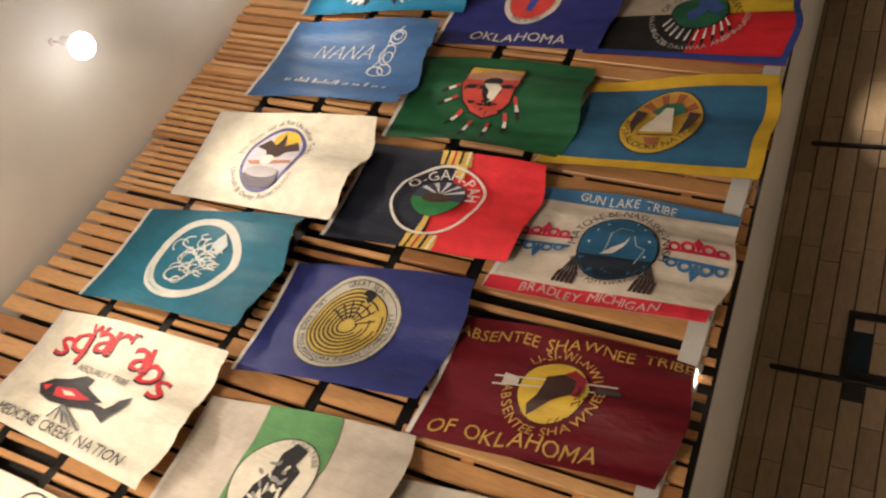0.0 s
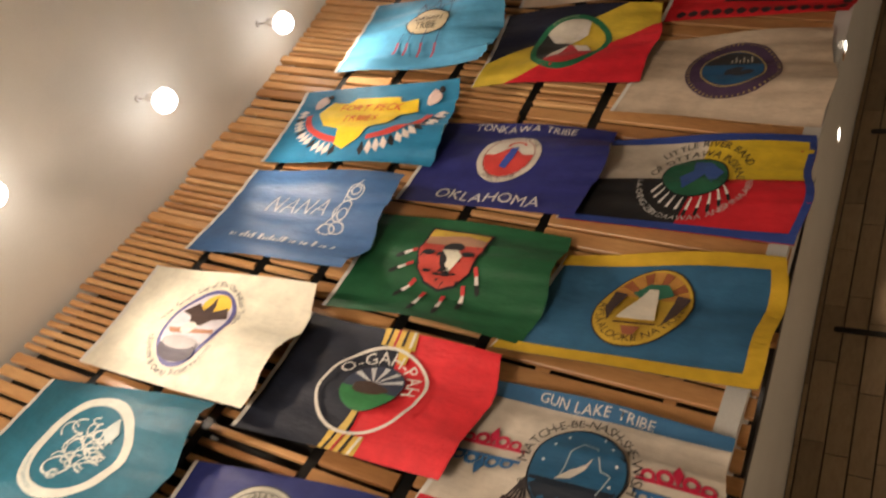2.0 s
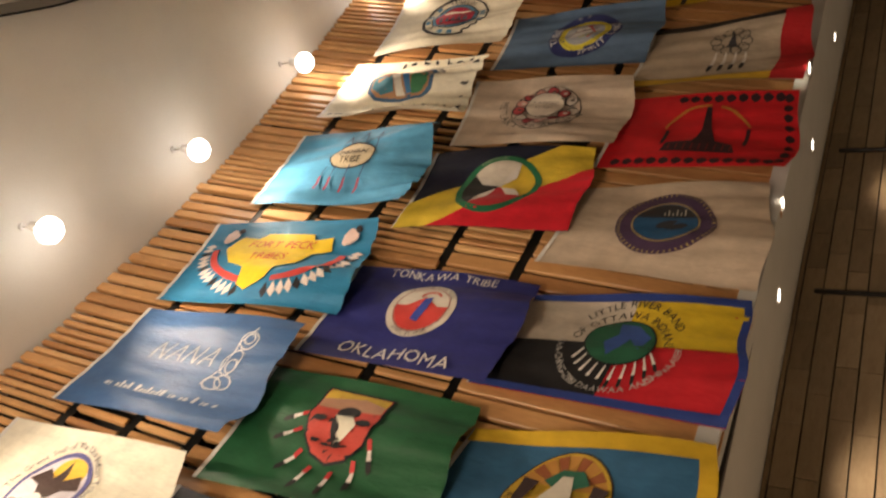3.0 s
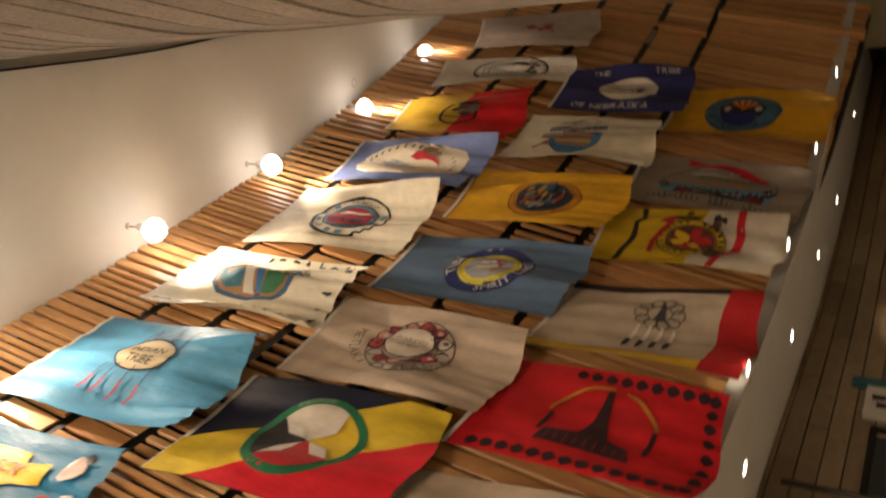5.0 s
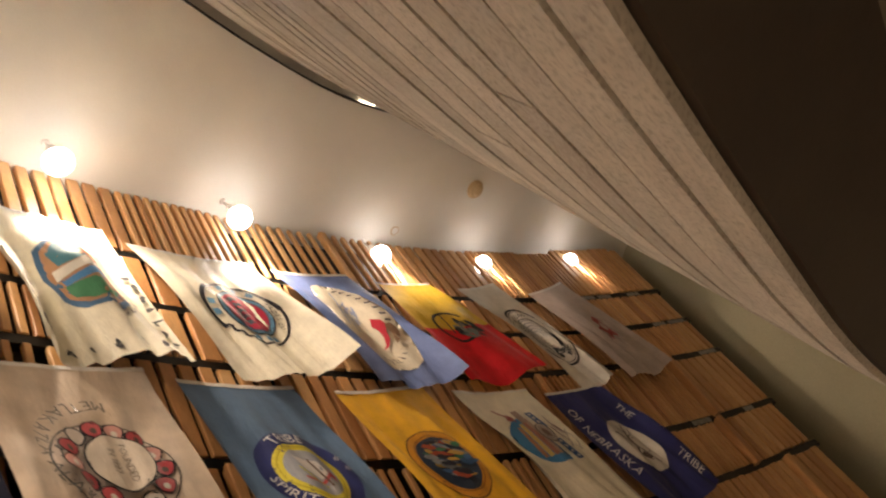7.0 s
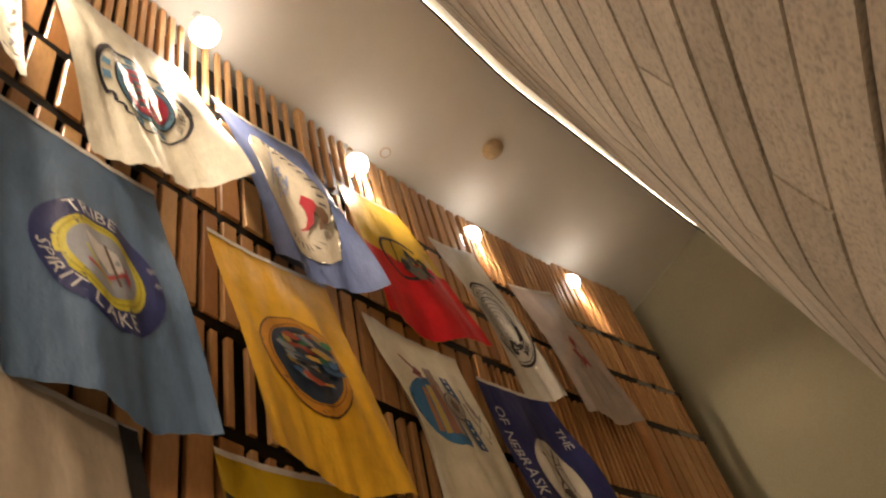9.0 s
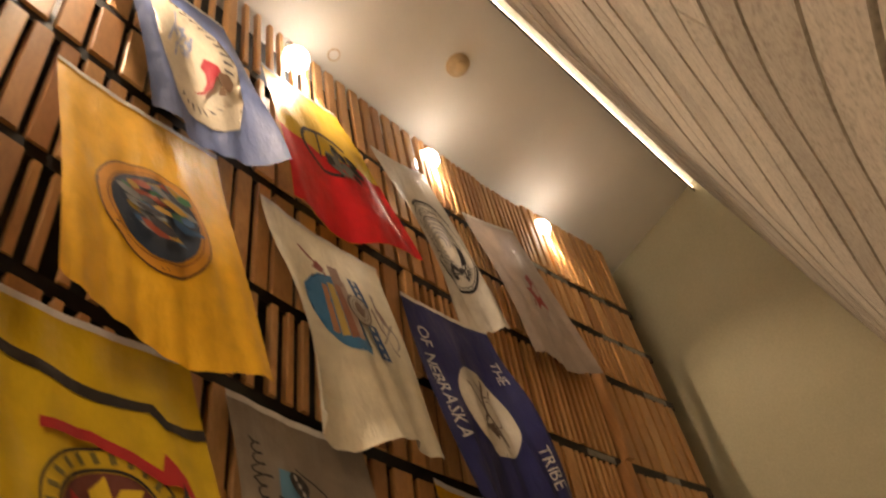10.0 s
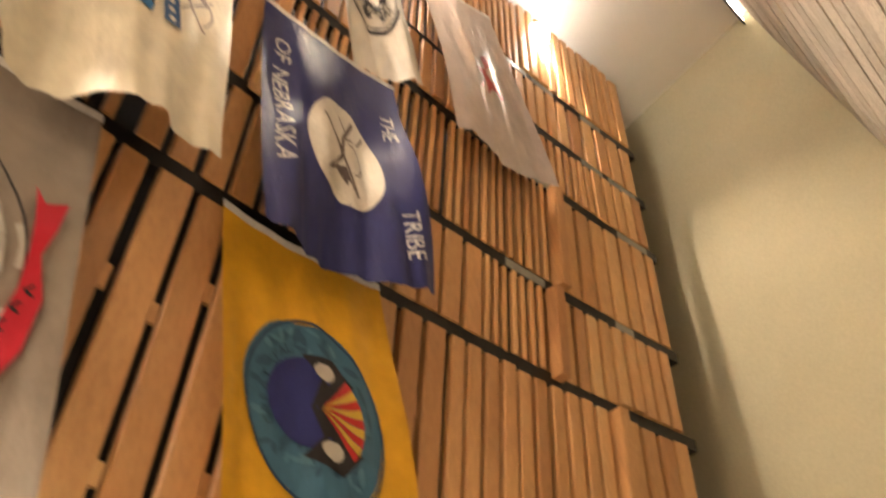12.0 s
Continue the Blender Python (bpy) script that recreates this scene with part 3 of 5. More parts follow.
def draw_teal(k):
    k.ring("emblem_ring", (0.6, 0.62, 0.56), 0.76, 0.47, 0.35, 0.33, 0.07)
    k.arc((0.1, 0.25, 0.3), "NATIVE COMMUNITY", 0.76, 0.47, 0.35, 0.33, 230, 0.035, True)
    r = random.Random(4)
    for j in range(30):
        a, d = r.uniform(0, 6.28), 0.2 * math.sqrt(r.random())
        k.ring("drawing", (0.58, 0.62, 0.58), 0.76 + d * math.cos(a) * 1.15, 0.47 + d * math.sin(a), r.uniform(0.04, 0.09), r.uniform(0.02, 0.06), 0.011, r.uniform(0, 90), r.uniform(200, 380), 18)
    k.ring("drawing", (0.6, 0.64, 0.6), 0.7, 0.33, 0.1, 0.07, 0.016)
    k.poly("drawing", (0.5, 0.58, 0.56), [(0.86, 0.6), (0.95, 0.7), (1.0, 0.6), (0.93, 0.52)])


def draw_eagle_seal(k):
    k.disc("emblem", (0.1, 0.1, 0.28), 0.74, 0.47, 0.25, 0.33)
    k.disc("emblem_field", (0.62, 0.6, 0.66), 0.74, 0.47, 0.22, 0.295)
    k.disc("sun", (0.75, 0.5, 0.05), 0.77, 0.66, 0.12, 0.1)
    k.poly("eagle", (0.06, 0.035, 0.03), [(0.55, 0.56), (0.62, 0.66), (0.7, 0.6), (0.74, 0.74), (0.78, 0.6), (0.87, 0.66), (0.94, 0.56), (0.84, 0.53), (0.8, 0.46), (0.7, 0.46), (0.65, 0.53)])
    k.poly("mark", (0.4, 0.2, 0.12), [(0.54, 0.41), (0.94, 0.44), (0.96, 0.41), (0.6, 0.37)])
    k.disc("mark", (0.75, 0.72, 0.68), 0.72, 0.43, 0.06, 0.05)
    k.disc("bowl", (0.07, 0.06, 0.09), 0.74, 0.26, 0.17, 0.085)
    k.disc("bowl", (0.42, 0.4, 0.42), 0.74, 0.31, 0.16, 0.05)
    k.arc((0.05, 0.05, 0.06), "The Great Seal of The Ute Indian Tribe", 0.74, 0.47, 0.295, 0.37, 95, 0.062, space=0.07)
    k.arc((0.05, 0.05, 0.06), "Uintah & Ouray Reservation", 0.74, 0.47, 0.3, 0.375, 270, 0.066, True, 0.08)


def draw_blue_strokes(k):
    c, x = (0.55, 0.6, 0.65), 0.42
    for j in range(4):
        h, l = 0.15, 0.04
        if j % 2 == 0:
            k.line("mark", c, [(x, 0.5), (x + l, 0.5 + h), (x + 0.1, 0.5), (x + 0.1 + l, 0.5 + h)], 0.013)
        else:
            k.line("mark", c, [(x, 0.5), (x + 0.09, 0.5 + h), (x + 0.115, 0.5)], 0.013)
            k.line("mark", c, [(x + 0.04, 0.55), (x + 0.105, 0.55)], 0.01)
        x += 0.15
    for cx, cy, rx, ry in ((1.17, 0.72, 0.07, 0.06), (1.17, 0.73, 0.04, 0.035), (1.14, 0.55, 0.065, 0.1), (1.16, 0.52, 0.04, 0.05), (1.08, 0.38, 0.07, 0.045), (1.16, 0.4, 0.06, 0.05)):
        k.ring("drawing", c, cx, cy, rx, ry, 0.011, n=28)
    k.line("drawing", c, [(1.0, 0.36), (1.1, 0.5), (1.1, 0.7), (1.2, 0.82)], 0.01)
    r = random.Random(2)
    x = 0.28
    while x < 1.25:
        w = r.uniform(0.012, 0.03)
        k.rect("mark", c, x, 0.2, x + w, 0.2 + r.choice((0.035, 0.035, 0.06)))
        x += w + r.choice((0.012, 0.012, 0.045))


def draw_headdress(k):
    for sx in (-1, 1):
        for j in range(15):
            t = j / 14
            a = radians(268 + sx * (12 + 78 * t))
            x, y = 0.76 + (0.6) * math.cos(a), 0.62 + 0.44 * math.sin(a)
            d = Vector((math.cos(a), math.sin(a)))
            k.poly("feather", (0.72, 0.66, 0.62) if j % 4 else BLK, [(x, y), (x + 0.05 * d.x - 0.03 * d.y, y + 0.08 * d.y + 0.03 * d.x), (x + 0.11 * d.x, y + 0.13 * d.y), (x + 0.05 * d.x + 0.03 * d.y, y + 0.08 * d.y - 0.03 * d.x)])
        k.ring("band", (0.55, 0.06, 0.05), 0.76, 0.62, 0.57, 0.41, 0.055, 268 + sx * 14, 268 + sx * 84, 20)
    k.poly("map", (0.78, 0.56, 0.02), [(0.28, 0.6), (0.36, 0.76), (0.5, 0.74), (0.56, 0.82), (0.98, 0.8), (1.02, 0.72), (1.16, 0.76), (1.2, 0.62), (1.08, 0.56), (1.0, 0.4), (0.86, 0.33), (0.8, 0.2), (0.7, 0.12), (0.6, 0.18), (0.58, 0.34), (0.4, 0.42)])
    for cx in (0.24, 1.3):
        k.disc("feather", (0.7, 0.55, 0.5), cx, 0.76, 0.06, 0.09, 14, 0.1)
        k.disc("feather", BLK, cx + 0.05, 0.84, 0.03, 0.03, 10)
    k.word((0.6, 0.06, 0.02), "FORT PECK", 0.76, 0.66, 0.12, 0.2, 0.9)
    k.word((0.6, 0.06, 0.02), "TRIBES", 0.72, 0.49, 0.12, 0.2, 0.9)


def draw_hide(k):
    k.line("drawing", (0.05, 0.1, 0.2), [(0.6, 0.62), (0.62, 0.85), (0.7, 0.66), (0.78, 0.9), (0.84, 0.68), (0.96, 0.86), (0.95, 0.6)], 0.012)
    k.disc("emblem", (0.55, 0.47, 0.32), 0.76, 0.54, 0.21, 0.15, wob=0.04)
    k.ring("emblem_ring", BLK, 0.76, 0.54, 0.215, 0.155, 0.012)
    k.word(BLK, "INDIAN", 0.76, 0.57, 0.085)
    k.word(BLK, "TRIBE", 0.76, 0.48, 0.085)
    for j, x in enumerate((0.56, 0.66, 0.8, 0.94)):
        k.line("drawing", (0.06, 0.1, 0.2), [(x, 0.42), (x - 0.01, 0.3)], 0.01)
        k.line("feather", (0.4, 0.1, 0.15), [(x - 0.01, 0.31), (x - 0.015, 0.18)], 0.022)


def draw_basin(k):
    k.poly("emblem", (0.06, 0.14, 0.26), [(0.4, 0.36), (0.5, 0.28), (0.8, 0.26), (1.02, 0.3), (1.1, 0.4), (1.08, 0.62), (0.98, 0.72), (0.7, 0.74), (0.48, 0.68), (0.4, 0.56)])
    k.poly("emblem_field", (0.4, 0.22, 0.12), [(0.43, 0.38), (0.52, 0.31), (0.8, 0.29), (1.0, 0.33), (1.06, 0.42), (1.04, 0.6), (0.96, 0.68), (0.7, 0.7), (0.5, 0.65), (0.43, 0.55)])
    k.poly("emblem_field", (0.06, 0.22, 0.3), [(0.44, 0.4), (0.56, 0.33), (0.7, 0.36), (0.66, 0.5), (0.56, 0.6), (0.46, 0.54)])
    k.poly("emblem_field", (0.05, 0.2, 0.1), [(0.9, 0.34), (1.0, 0.36), (1.04, 0.46), (1.0, 0.6), (0.9, 0.66), (0.86, 0.5)])
    k.poly("river", (0.66, 0.64, 0.58), [(0.62, 0.66), (0.72, 0.56), (0.78, 0.42), (0.84, 0.32), (0.74, 0.32), (0.68, 0.46), (0.58, 0.6)])
    k.poly("river", (0.06, 0.2, 0.42), [(0.74, 0.66), (0.84, 0.5), (0.9, 0.35), (0.85, 0.34), (0.79, 0.46), (0.7, 0.62)])
    k.poly("drawing", (0.3, 0.1, 0.05), [(0.46, 0.56), (0.6, 0.5), (0.68, 0.55), (0.6, 0.64), (0.5, 0.63)])
    k.arc((0.1, 0.09, 0.1), "CONFEDERATED TRIBES", 0.75, 0.5, 0.4, 0.3, 75, 0.07, space=0.1)
    r = random.Random(9)
    for j in range(13):
        k.specks("mark", [(0.05, 0.05, 0.05)], 0.1 + j * 0.11, 0.06, 0.03, 0.02, 2, 0.03, j)
        if j < 7:
            k.specks("mark", [(0.05, 0.05, 0.05)], 1.42, 0.1 + j * 0.12, 0.02, 0.03, 2, 0.03, 40 + j)
            k.specks("mark", [(0.05, 0.05, 0.05)], 0.55 + j * 0.13, 0.9, 0.03, 0.012, 2, 0.03, 70 + j)


def draw_red_oval(k):
    steel, sky, ink, red = (0.1, 0.12, 0.16), (0.12, 0.27, 0.42), (0.018, 0.018, 0.025), (0.42, 0.025, 0.06)

    def oval(r1, r2):
        return [(0.78 + r1 * math.cos(a), 0.49 + r2 * math.sin(a)) for a in (radians(10 * j) for j in range(36))]

    k.ring("drawing", ink, 0.78, 0.49, 0.37, 0.32, 0.035, 95, 300)
    k.ring("drawing", ink, 0.78, 0.49, 0.37, 0.32, 0.02, -20, 95)
    # stepped edge on the fly side
    steps = [(0.94, 0.2), (0.94, 0.25), (1.01, 0.25), (1.01, 0.3), (1.07, 0.3), (1.07, 0.36), (1.12, 0.36), (1.12, 0.42)]
    k.line("drawing", ink, steps, 0.024)
    k.arc(ink, "TRIBES OF", 0.78, 0.49, 0.315, 0.27, 85, 0.06, space=0.16)
    k.arc(ink, "1880", 0.78, 0.49, 0.315, 0.27, 222, 0.075, True, 0.12)
    for a0 in (140, 165, 190, 255, 275, 20, 0, -20):
        a = radians(a0)
        k.poly("mark", sky, [(0.78 + r * math.cos(a + o), 0.49 + r * 0.86 * math.sin(a + o)) for r, o in ((0.29, -0.1), (0.345, -0.09), (0.345, 0.09), (0.29, 0.1))])
    k.poly("emblem_ring", ink, oval(0.275, 0.225))
    k.poly("emblem_ring", sky, oval(0.262, 0.212))
    k.poly("emblem_ring", steel, oval(0.235, 0.188))
    k.poly("emblem", red, oval(0.222, 0.175))
    for j in range(5):
        k.poly("mark", steel, [(0.6 + 0.07 * j, 0.42), (0.655 + 0.07 * j, 0.42), (0.65 + 0.07 * j, 0.48), (0.61 + 0.07 * j, 0.49)])
    k.specks("drawing", [(0.1, 0.03, 0.05), ink], 0.78, 0.38, 0.16, 0.04, 16, 0.03, 21, turn=0)
    k.poly("drawing", WHITE, [(0.62, 0.57), (0.7, 0.61), (0.82, 0.59), (0.92, 0.6), (0.97, 0.57), (0.9, 0.54), (0.86, 0.5), (0.84, 0.54), (0.74, 0.55), (0.66, 0.53)])


def draw_map_shape(k):
    cream, ink, red, faint = (0.66, 0.6, 0.48), (0.06, 0.05, 0.07), (0.46, 0.03, 0.05), (0.3, 0.36, 0.55)
    k.poly("map", cream, [(0.16, 0.4), (0.2, 0.3), (0.3, 0.29), (0.36, 0.22), (0.5, 0.2), (0.66, 0.22), (0.8, 0.17), (0.96, 0.2), (1.04, 0.18), (1.2, 0.26), (1.27, 0.36), (1.25, 0.5), (1.31, 0.62), (1.24, 0.74), (1.1, 0.76), (0.98, 0.82), (0.8, 0.8), (0.64, 0.83), (0.48, 0.78), (0.34, 0.74), (0.24, 0.62), (0.26, 0.52)])
    for pts in ([(0.28, 0.46), (0.42, 0.44), (0.58, 0.36), (0.76, 0.27)], [(0.42, 0.5), (0.56, 0.46), (0.68, 0.38), (0.84, 0.32)], [(0.5, 0.54), (0.62, 0.52), (0.7, 0.46)]):
        k.line("map_line", faint, pts, 0.016)
    k.specks("map_line", [faint, (0.42, 0.42, 0.5)], 0.6, 0.44, 0.14, 0.07, 18, 0.03, 31, turn=-20)
    for j in range(8):
        a = radians(168 - 13 * j)
        x, y = 0.66 + 0.38 * math.cos(a), 0.42 + 0.3 * math.sin(a)
        k.poly("mark", ink, [(x - 0.012, y), (x + 0.015, y - 0.006), (x + 0.02 + 0.02 * math.cos(a), y + 0.07), (x - 0.004, y + 0.06)])
    for j in range(8):
        a = radians(-30 + 13 * j)
        x, y = 1.0 + 0.16 * math.cos(a), 0.42 + 0.2 * math.sin(a)
        k.poly("mark", ink, [(x, y), (x + 0.055 * math.cos(a) + 0.012, y + 0.055 * math.sin(a)), (x + 0.075 * math.cos(a), y + 0.075 * math.sin(a) + 0.012), (x + 0.02, y + 0.018)])
    k.poly("emblem", red, [(0.7, 0.58), (0.74, 0.66), (0.8, 0.68), (0.86, 0.63), (0.96, 0.6), (1.02, 0.55), (1.05, 0.45), (1.0, 0.54), (0.92, 0.57), (0.84, 0.57), (0.78, 0.55)])
    k.disc("emblem", (0.22, 0.13, 0.08), 0.87, 0.7, 0.08, 0.055, wob=0.12)
    k.poly("emblem", (0.26, 0.16, 0.1), [(0.9, 0.67), (1.0, 0.68), (1.03, 0.62), (0.97, 0.63)])


def draw_two_tone(k):
    k.rect("stripe", (0.74, 0.02, 0.03), 0.78, 0, 1.5, 0.95)
    k.ring("emblem_ring", (0.03, 0.03, 0.03), 0.74, 0.44, 0.2, 0.22, 0.03, 120, 380)
    k.specks("drawing", [(0.04, 0.04, 0.04), (0.2, 0.2, 0.18)], 0.82, 0.55, 0.14, 0.12, 22, 0.06, 8, turn=30)
    k.line("mark", (0.03, 0.03, 0.03), [(0.58, 0.36), (0.86, 0.34)], 0.02)


def draw_shield_lines(k):
    ink, grey = (0.025, 0.025, 0.03), (0.3, 0.3, 0.31)
    k.ring("drawing", ink, 0.8, 0.47, 0.4, 0.33, 0.026, 120, 220)
    k.ring("drawing", ink, 0.8, 0.47, 0.4, 0.33, 0.026, 300, 420)
    k.ring("emblem_ring", (0.1, 0.1, 0.1), 0.8, 0.47, 0.37, 0.3, 0.01)
    k.ring("drawing", ink, 0.8, 0.47, 0.255, 0.2, 0.012)
    k.arc(ink, "SAN JUAN", 0.8, 0.47, 0.31, 0.25, 190, 0.075)
    k.arc(ink, "SOUTHERN", 0.8, 0.47, 0.31, 0.25, 280, 0.075, True)
    k.arc(ink, "TRIBE", 0.8, 0.47, 0.31, 0.25, 30, 0.075, True)
    for r in (0.21, 0.17, 0.13, 0.09, 0.05):
        k.ring("drawing", grey, 0.78, 0.47, r, r * 0.8, 0.014, 30 + 300 * r, 330 + 200 * r)
    k.poly("drawing", ink, [(0.78, 0.6), (0.88, 0.66), (0.98, 0.62), (1.0, 0.54), (0.9, 0.58)])
    k.specks("mark", [(0.06, 0.06, 0.06)], 1.06, 0.48, 0.07, 0.1, 12, 0.04, 5)


def draw_red_figure(k):
    k.poly("emblem", (0.4, 0.06, 0.06), [(0.58, 0.55), (0.66, 0.62), (0.76, 0.6), (0.9, 0.66), (0.96, 0.58), (0.9, 0.5), (0.98, 0.42), (0.86, 0.44), (0.78, 0.36), (0.74, 0.48), (0.64, 0.46)])
    k.poly("emblem_field", (0.58, 0.47, 0.42), [(0.68, 0.55), (0.8, 0.56), (0.84, 0.5), (0.76, 0.47)])
    k.line("drawing", (0.3, 0.08, 0.06), [(0.5, 0.62), (0.6, 0.66), (0.7, 0.7)], 0.02)
    k.line("drawing", (0.3, 0.08, 0.06), [(0.88, 0.4), (0.98, 0.34)], 0.02)


def draw_green_band(k):
    k.poly("stripe", (0.13, 0.33, 0.13), [(0.5, 0), (1.02, 0), (0.98, 0.3), (1.04, 0.6), (1.0, 0.95), (0.46, 0.95), (0.52, 0.6), (0.48, 0.3)])
    k.disc("emblem", WHITE, 0.76, 0.5, 0.28, 0.27)
    k.ring("emblem_ring", BLK, 0.76, 0.5, 0.275, 0.265, 0.008)
    k.poly("drawing", BLK, [(0.62, 0.3), (0.66, 0.45), (0.74, 0.55), (0.72, 0.66), (0.78, 0.74), (0.88, 0.7), (0.86, 0.6), (0.92, 0.56), (0.88, 0.4), (0.8, 0.28)])
    k.specks("mark", [WHITE, (0.3, 0.3, 0.28)], 0.76, 0.48, 0.11, 0.17, 26, 0.03, 6)
    k.arc((0.2, 0.22, 0.18), "IOWA TRIBE", 0.76, 0.5, 0.245, 0.24, 60, 0.05)


def draw_maze(k):
    k.disc("emblem_ring", (0.05, 0.05, 0.06), 0.68, 0.47, 0.385, 0.385)
    k.disc("emblem_ring", (0.52, 0.5, 0.42), 0.68, 0.47, 0.375, 0.375)
    k.ring("mark", (0.05, 0.05, 0.06), 0.68, 0.47, 0.345, 0.345, 0.006)
    k.disc("emblem", (0.05, 0.04, 0.03), 0.68, 0.47, 0.285, 0.285)
    k.disc("emblem", (0.55, 0.4, 0.08), 0.68, 0.47, 0.275, 0.275)
    for j in range(7):
        r = 0.25 - j * 0.03
        k.ring("maze", (0.03, 0.025, 0.02), 0.68, 0.47, r, r, 0.013, 75 - (j % 2) * 40, 360 + 20 - (j % 3) * 25)
    for j in range(7):
        a = radians(15 + j * 22)
        k.line("maze", (0.03, 0.025, 0.02), [(0.68 + 0.05 * math.cos(a), 0.47 + 0.05 * math.sin(a)), (0.68 + 0.2 * math.cos(a), 0.47 + 0.2 * math.sin(a))], 0.013)
    k.specks("mark", [BLK], 0.74, 0.71, 0.04, 0.03, 5, 0.04, 2)
    k.arc(BLK, "GREAT SEAL", 0.68, 0.47, 0.315, 0.315, 82, 0.055)
    k.arc(BLK, "SALT RIVER PIMA-MARICOPA INDIAN COMMUNITY", 0.68, 0.47, 0.315, 0.315, 265, 0.055, True, 0.1)


def draw_bison(k):
    k.rect("stripe", (0.72, 0.035, 0.045), 0.8, 0, 1.5, 0.95)
    for y0, y1 in ((0.0, 0.13), (0.83, 0.95)):
        k.rect("band", (0.7, 0.48, 0.1), 0.66, y0, 0.92, y1)
        for j, c in enumerate((BLK, (0.5, 0.05, 0.05), BLK, WHITE)):
            k.poly("band", c, [(0.69 + 0.06 * j, y0), (0.71 + 0.06 * j, y0), (0.73 + 0.06 * j, y1), (0.71 + 0.06 * j, y1)])
    k.poly("band", (0.62, 0.45, 0.12), [(0.72, 0.13), (0.78, 0.13), (0.8, 0.3), (0.76, 0.3)])
    k.poly("band", (0.7, 0.5, 0.1), [(0.82, 0.72), (0.88, 0.72), (0.9, 0.84), (0.8, 0.84)])
    k.ring("emblem_ring", (0.7, 0.68, 0.62), 0.77, 0.47, 0.345, 0.345, 0.022)
    k.disc("emblem", (0.04, 0.05, 0.09), 0.78, 0.48, 0.2, 0.2)
    for j in range(5):
        a = radians(30 + 30 * j)
        k.poly("ray", (0.62, 0.64, 0.66), [(0.78, 0.5), (0.78 + 0.19 * math.cos(a - 0.1), 0.48 + 0.19 * math.sin(a - 0.1)), (0.78 + 0.19 * math.cos(a + 0.1), 0.48 + 0.19 * math.sin(a + 0.1))])
    k.poly("ground", (0.03, 0.2, 0.06), [(0.78 + 0.2 * math.cos(radians(a)), 0.48 + 0.2 * math.sin(radians(a))) for a in range(190, 351, 16)])
    k.disc("bison", (0.06, 0.035, 0.025), 0.78, 0.46, 0.12, 0.055, wob=0.12)
    k.arc((0.72, 0.7, 0.66), "O-GAH-PAH", 0.77, 0.47, 0.27, 0.27, 82, 0.13, space=0.14)


def draw_shield_feathers(k):
    for x, y, a in ((0.5, 0.62, 205), (0.49, 0.5, 215), (0.56, 0.36, 240), (0.66, 0.28, 262), (0.8, 0.28, 278), (0.92, 0.36, 280), (0.98, 0.5, 285)):
        k.feather(x, y, 0.2, a, w=0.035)
        k.line("feather", (0.55, 0.05, 0.05), [(x, y), (x + 0.06 * math.cos(radians(a)), y + 0.06 * math.sin(radians(a)))], 0.03)
    sh = [(0.5, 0.86), (0.98, 0.84), (0.99, 0.62), (0.95, 0.45), (0.86, 0.34), (0.74, 0.3), (0.62, 0.34), (0.53, 0.45), (0.48, 0.62)]
    k.poly("shield", BLK, sh)
    k.poly("shield", (0.55, 0.07, 0.05), [(0.74 + (x - 0.74) * 0.94, 0.58 + (y - 0.58) * 0.94) for x, y in sh])
    k.poly("shield_top", (0.62, 0.42, 0.06), [(0.52, 0.84), (0.96, 0.82), (0.965, 0.74), (0.8, 0.79), (0.66, 0.77), (0.51, 0.75)])
    k.poly("shield_top", (0.4, 0.22, 0.14), [(0.51, 0.75), (0.66, 0.77), (0.8, 0.79), (0.965, 0.74), (0.965, 0.68), (0.51, 0.68)])
    k.disc("bird", BLK, 0.75, 0.66, 0.08, 0.05)
    k.poly("bird", WHITE, [(0.68, 0.62), (0.8, 0.63), (0.86, 0.56), (0.76, 0.4), (0.74, 0.52)])
    k.poly("bird", BLK, [(0.68, 0.62), (0.75, 0.54), (0.755, 0.4), (0.7, 0.5)])
    for x in (0.59, 0.9):
        k.disc("mark", BLK, x, 0.58, 0.05, 0.025)
    k.specks("mark", [BLK], 0.74, 0.44, 0.16, 0.03, 8, 0.03, 3, turn=0)


def draw_star_seal(k):
    k.disc("emblem", (0.62, 0.58, 0.5), 0.74, 0.53, 0.255, 0.255)
    k.ring("emblem_ring", (0.3, 0.1, 0.08), 0.74, 0.53, 0.205, 0.205, 0.008)
    k.poly("emblem_field", (0.6, 0.06, 0.05), [(0.74 + 0.2 * math.cos(radians(a)), 0.53 + 0.2 * math.sin(radians(a))) for a in range(180, 361, 15)])
    k.poly("emblem_field", (0.6, 0.06, 0.05), [(0.62, 0.53), (0.74, 0.62), (0.86, 0.53)])
    k.ring("drawing", (0.55, 0.1, 0.08), 0.78, 0.63, 0.07, 0.05, 0.02, 0, 190)
    k.poly("drawing", (0.04, 0.07, 0.35), [(0.7, 0.42), (0.74, 0.6), (0.8, 0.62), (0.79, 0.5), (0.76, 0.4)])
    k.arc((0.12, 0.1, 0.1), "THE TONKAWA TRIBE", 0.74, 0.53, 0.228, 0.228, 80, 0.045)
    k.arc((0.12, 0.1, 0.1), "APRIL 21, 1938", 0.74, 0.53, 0.228, 0.228, 270, 0.045, True)
    k.word((0.66, 0.64, 0.62), "TONKAWA TRIBE", 0.76, 0.88, 0.105, swell=0.12)
    k.word((0.66, 0.64, 0.62), "OKLAHOMA", 0.76, 0.1, 0.155, swell=0.1)


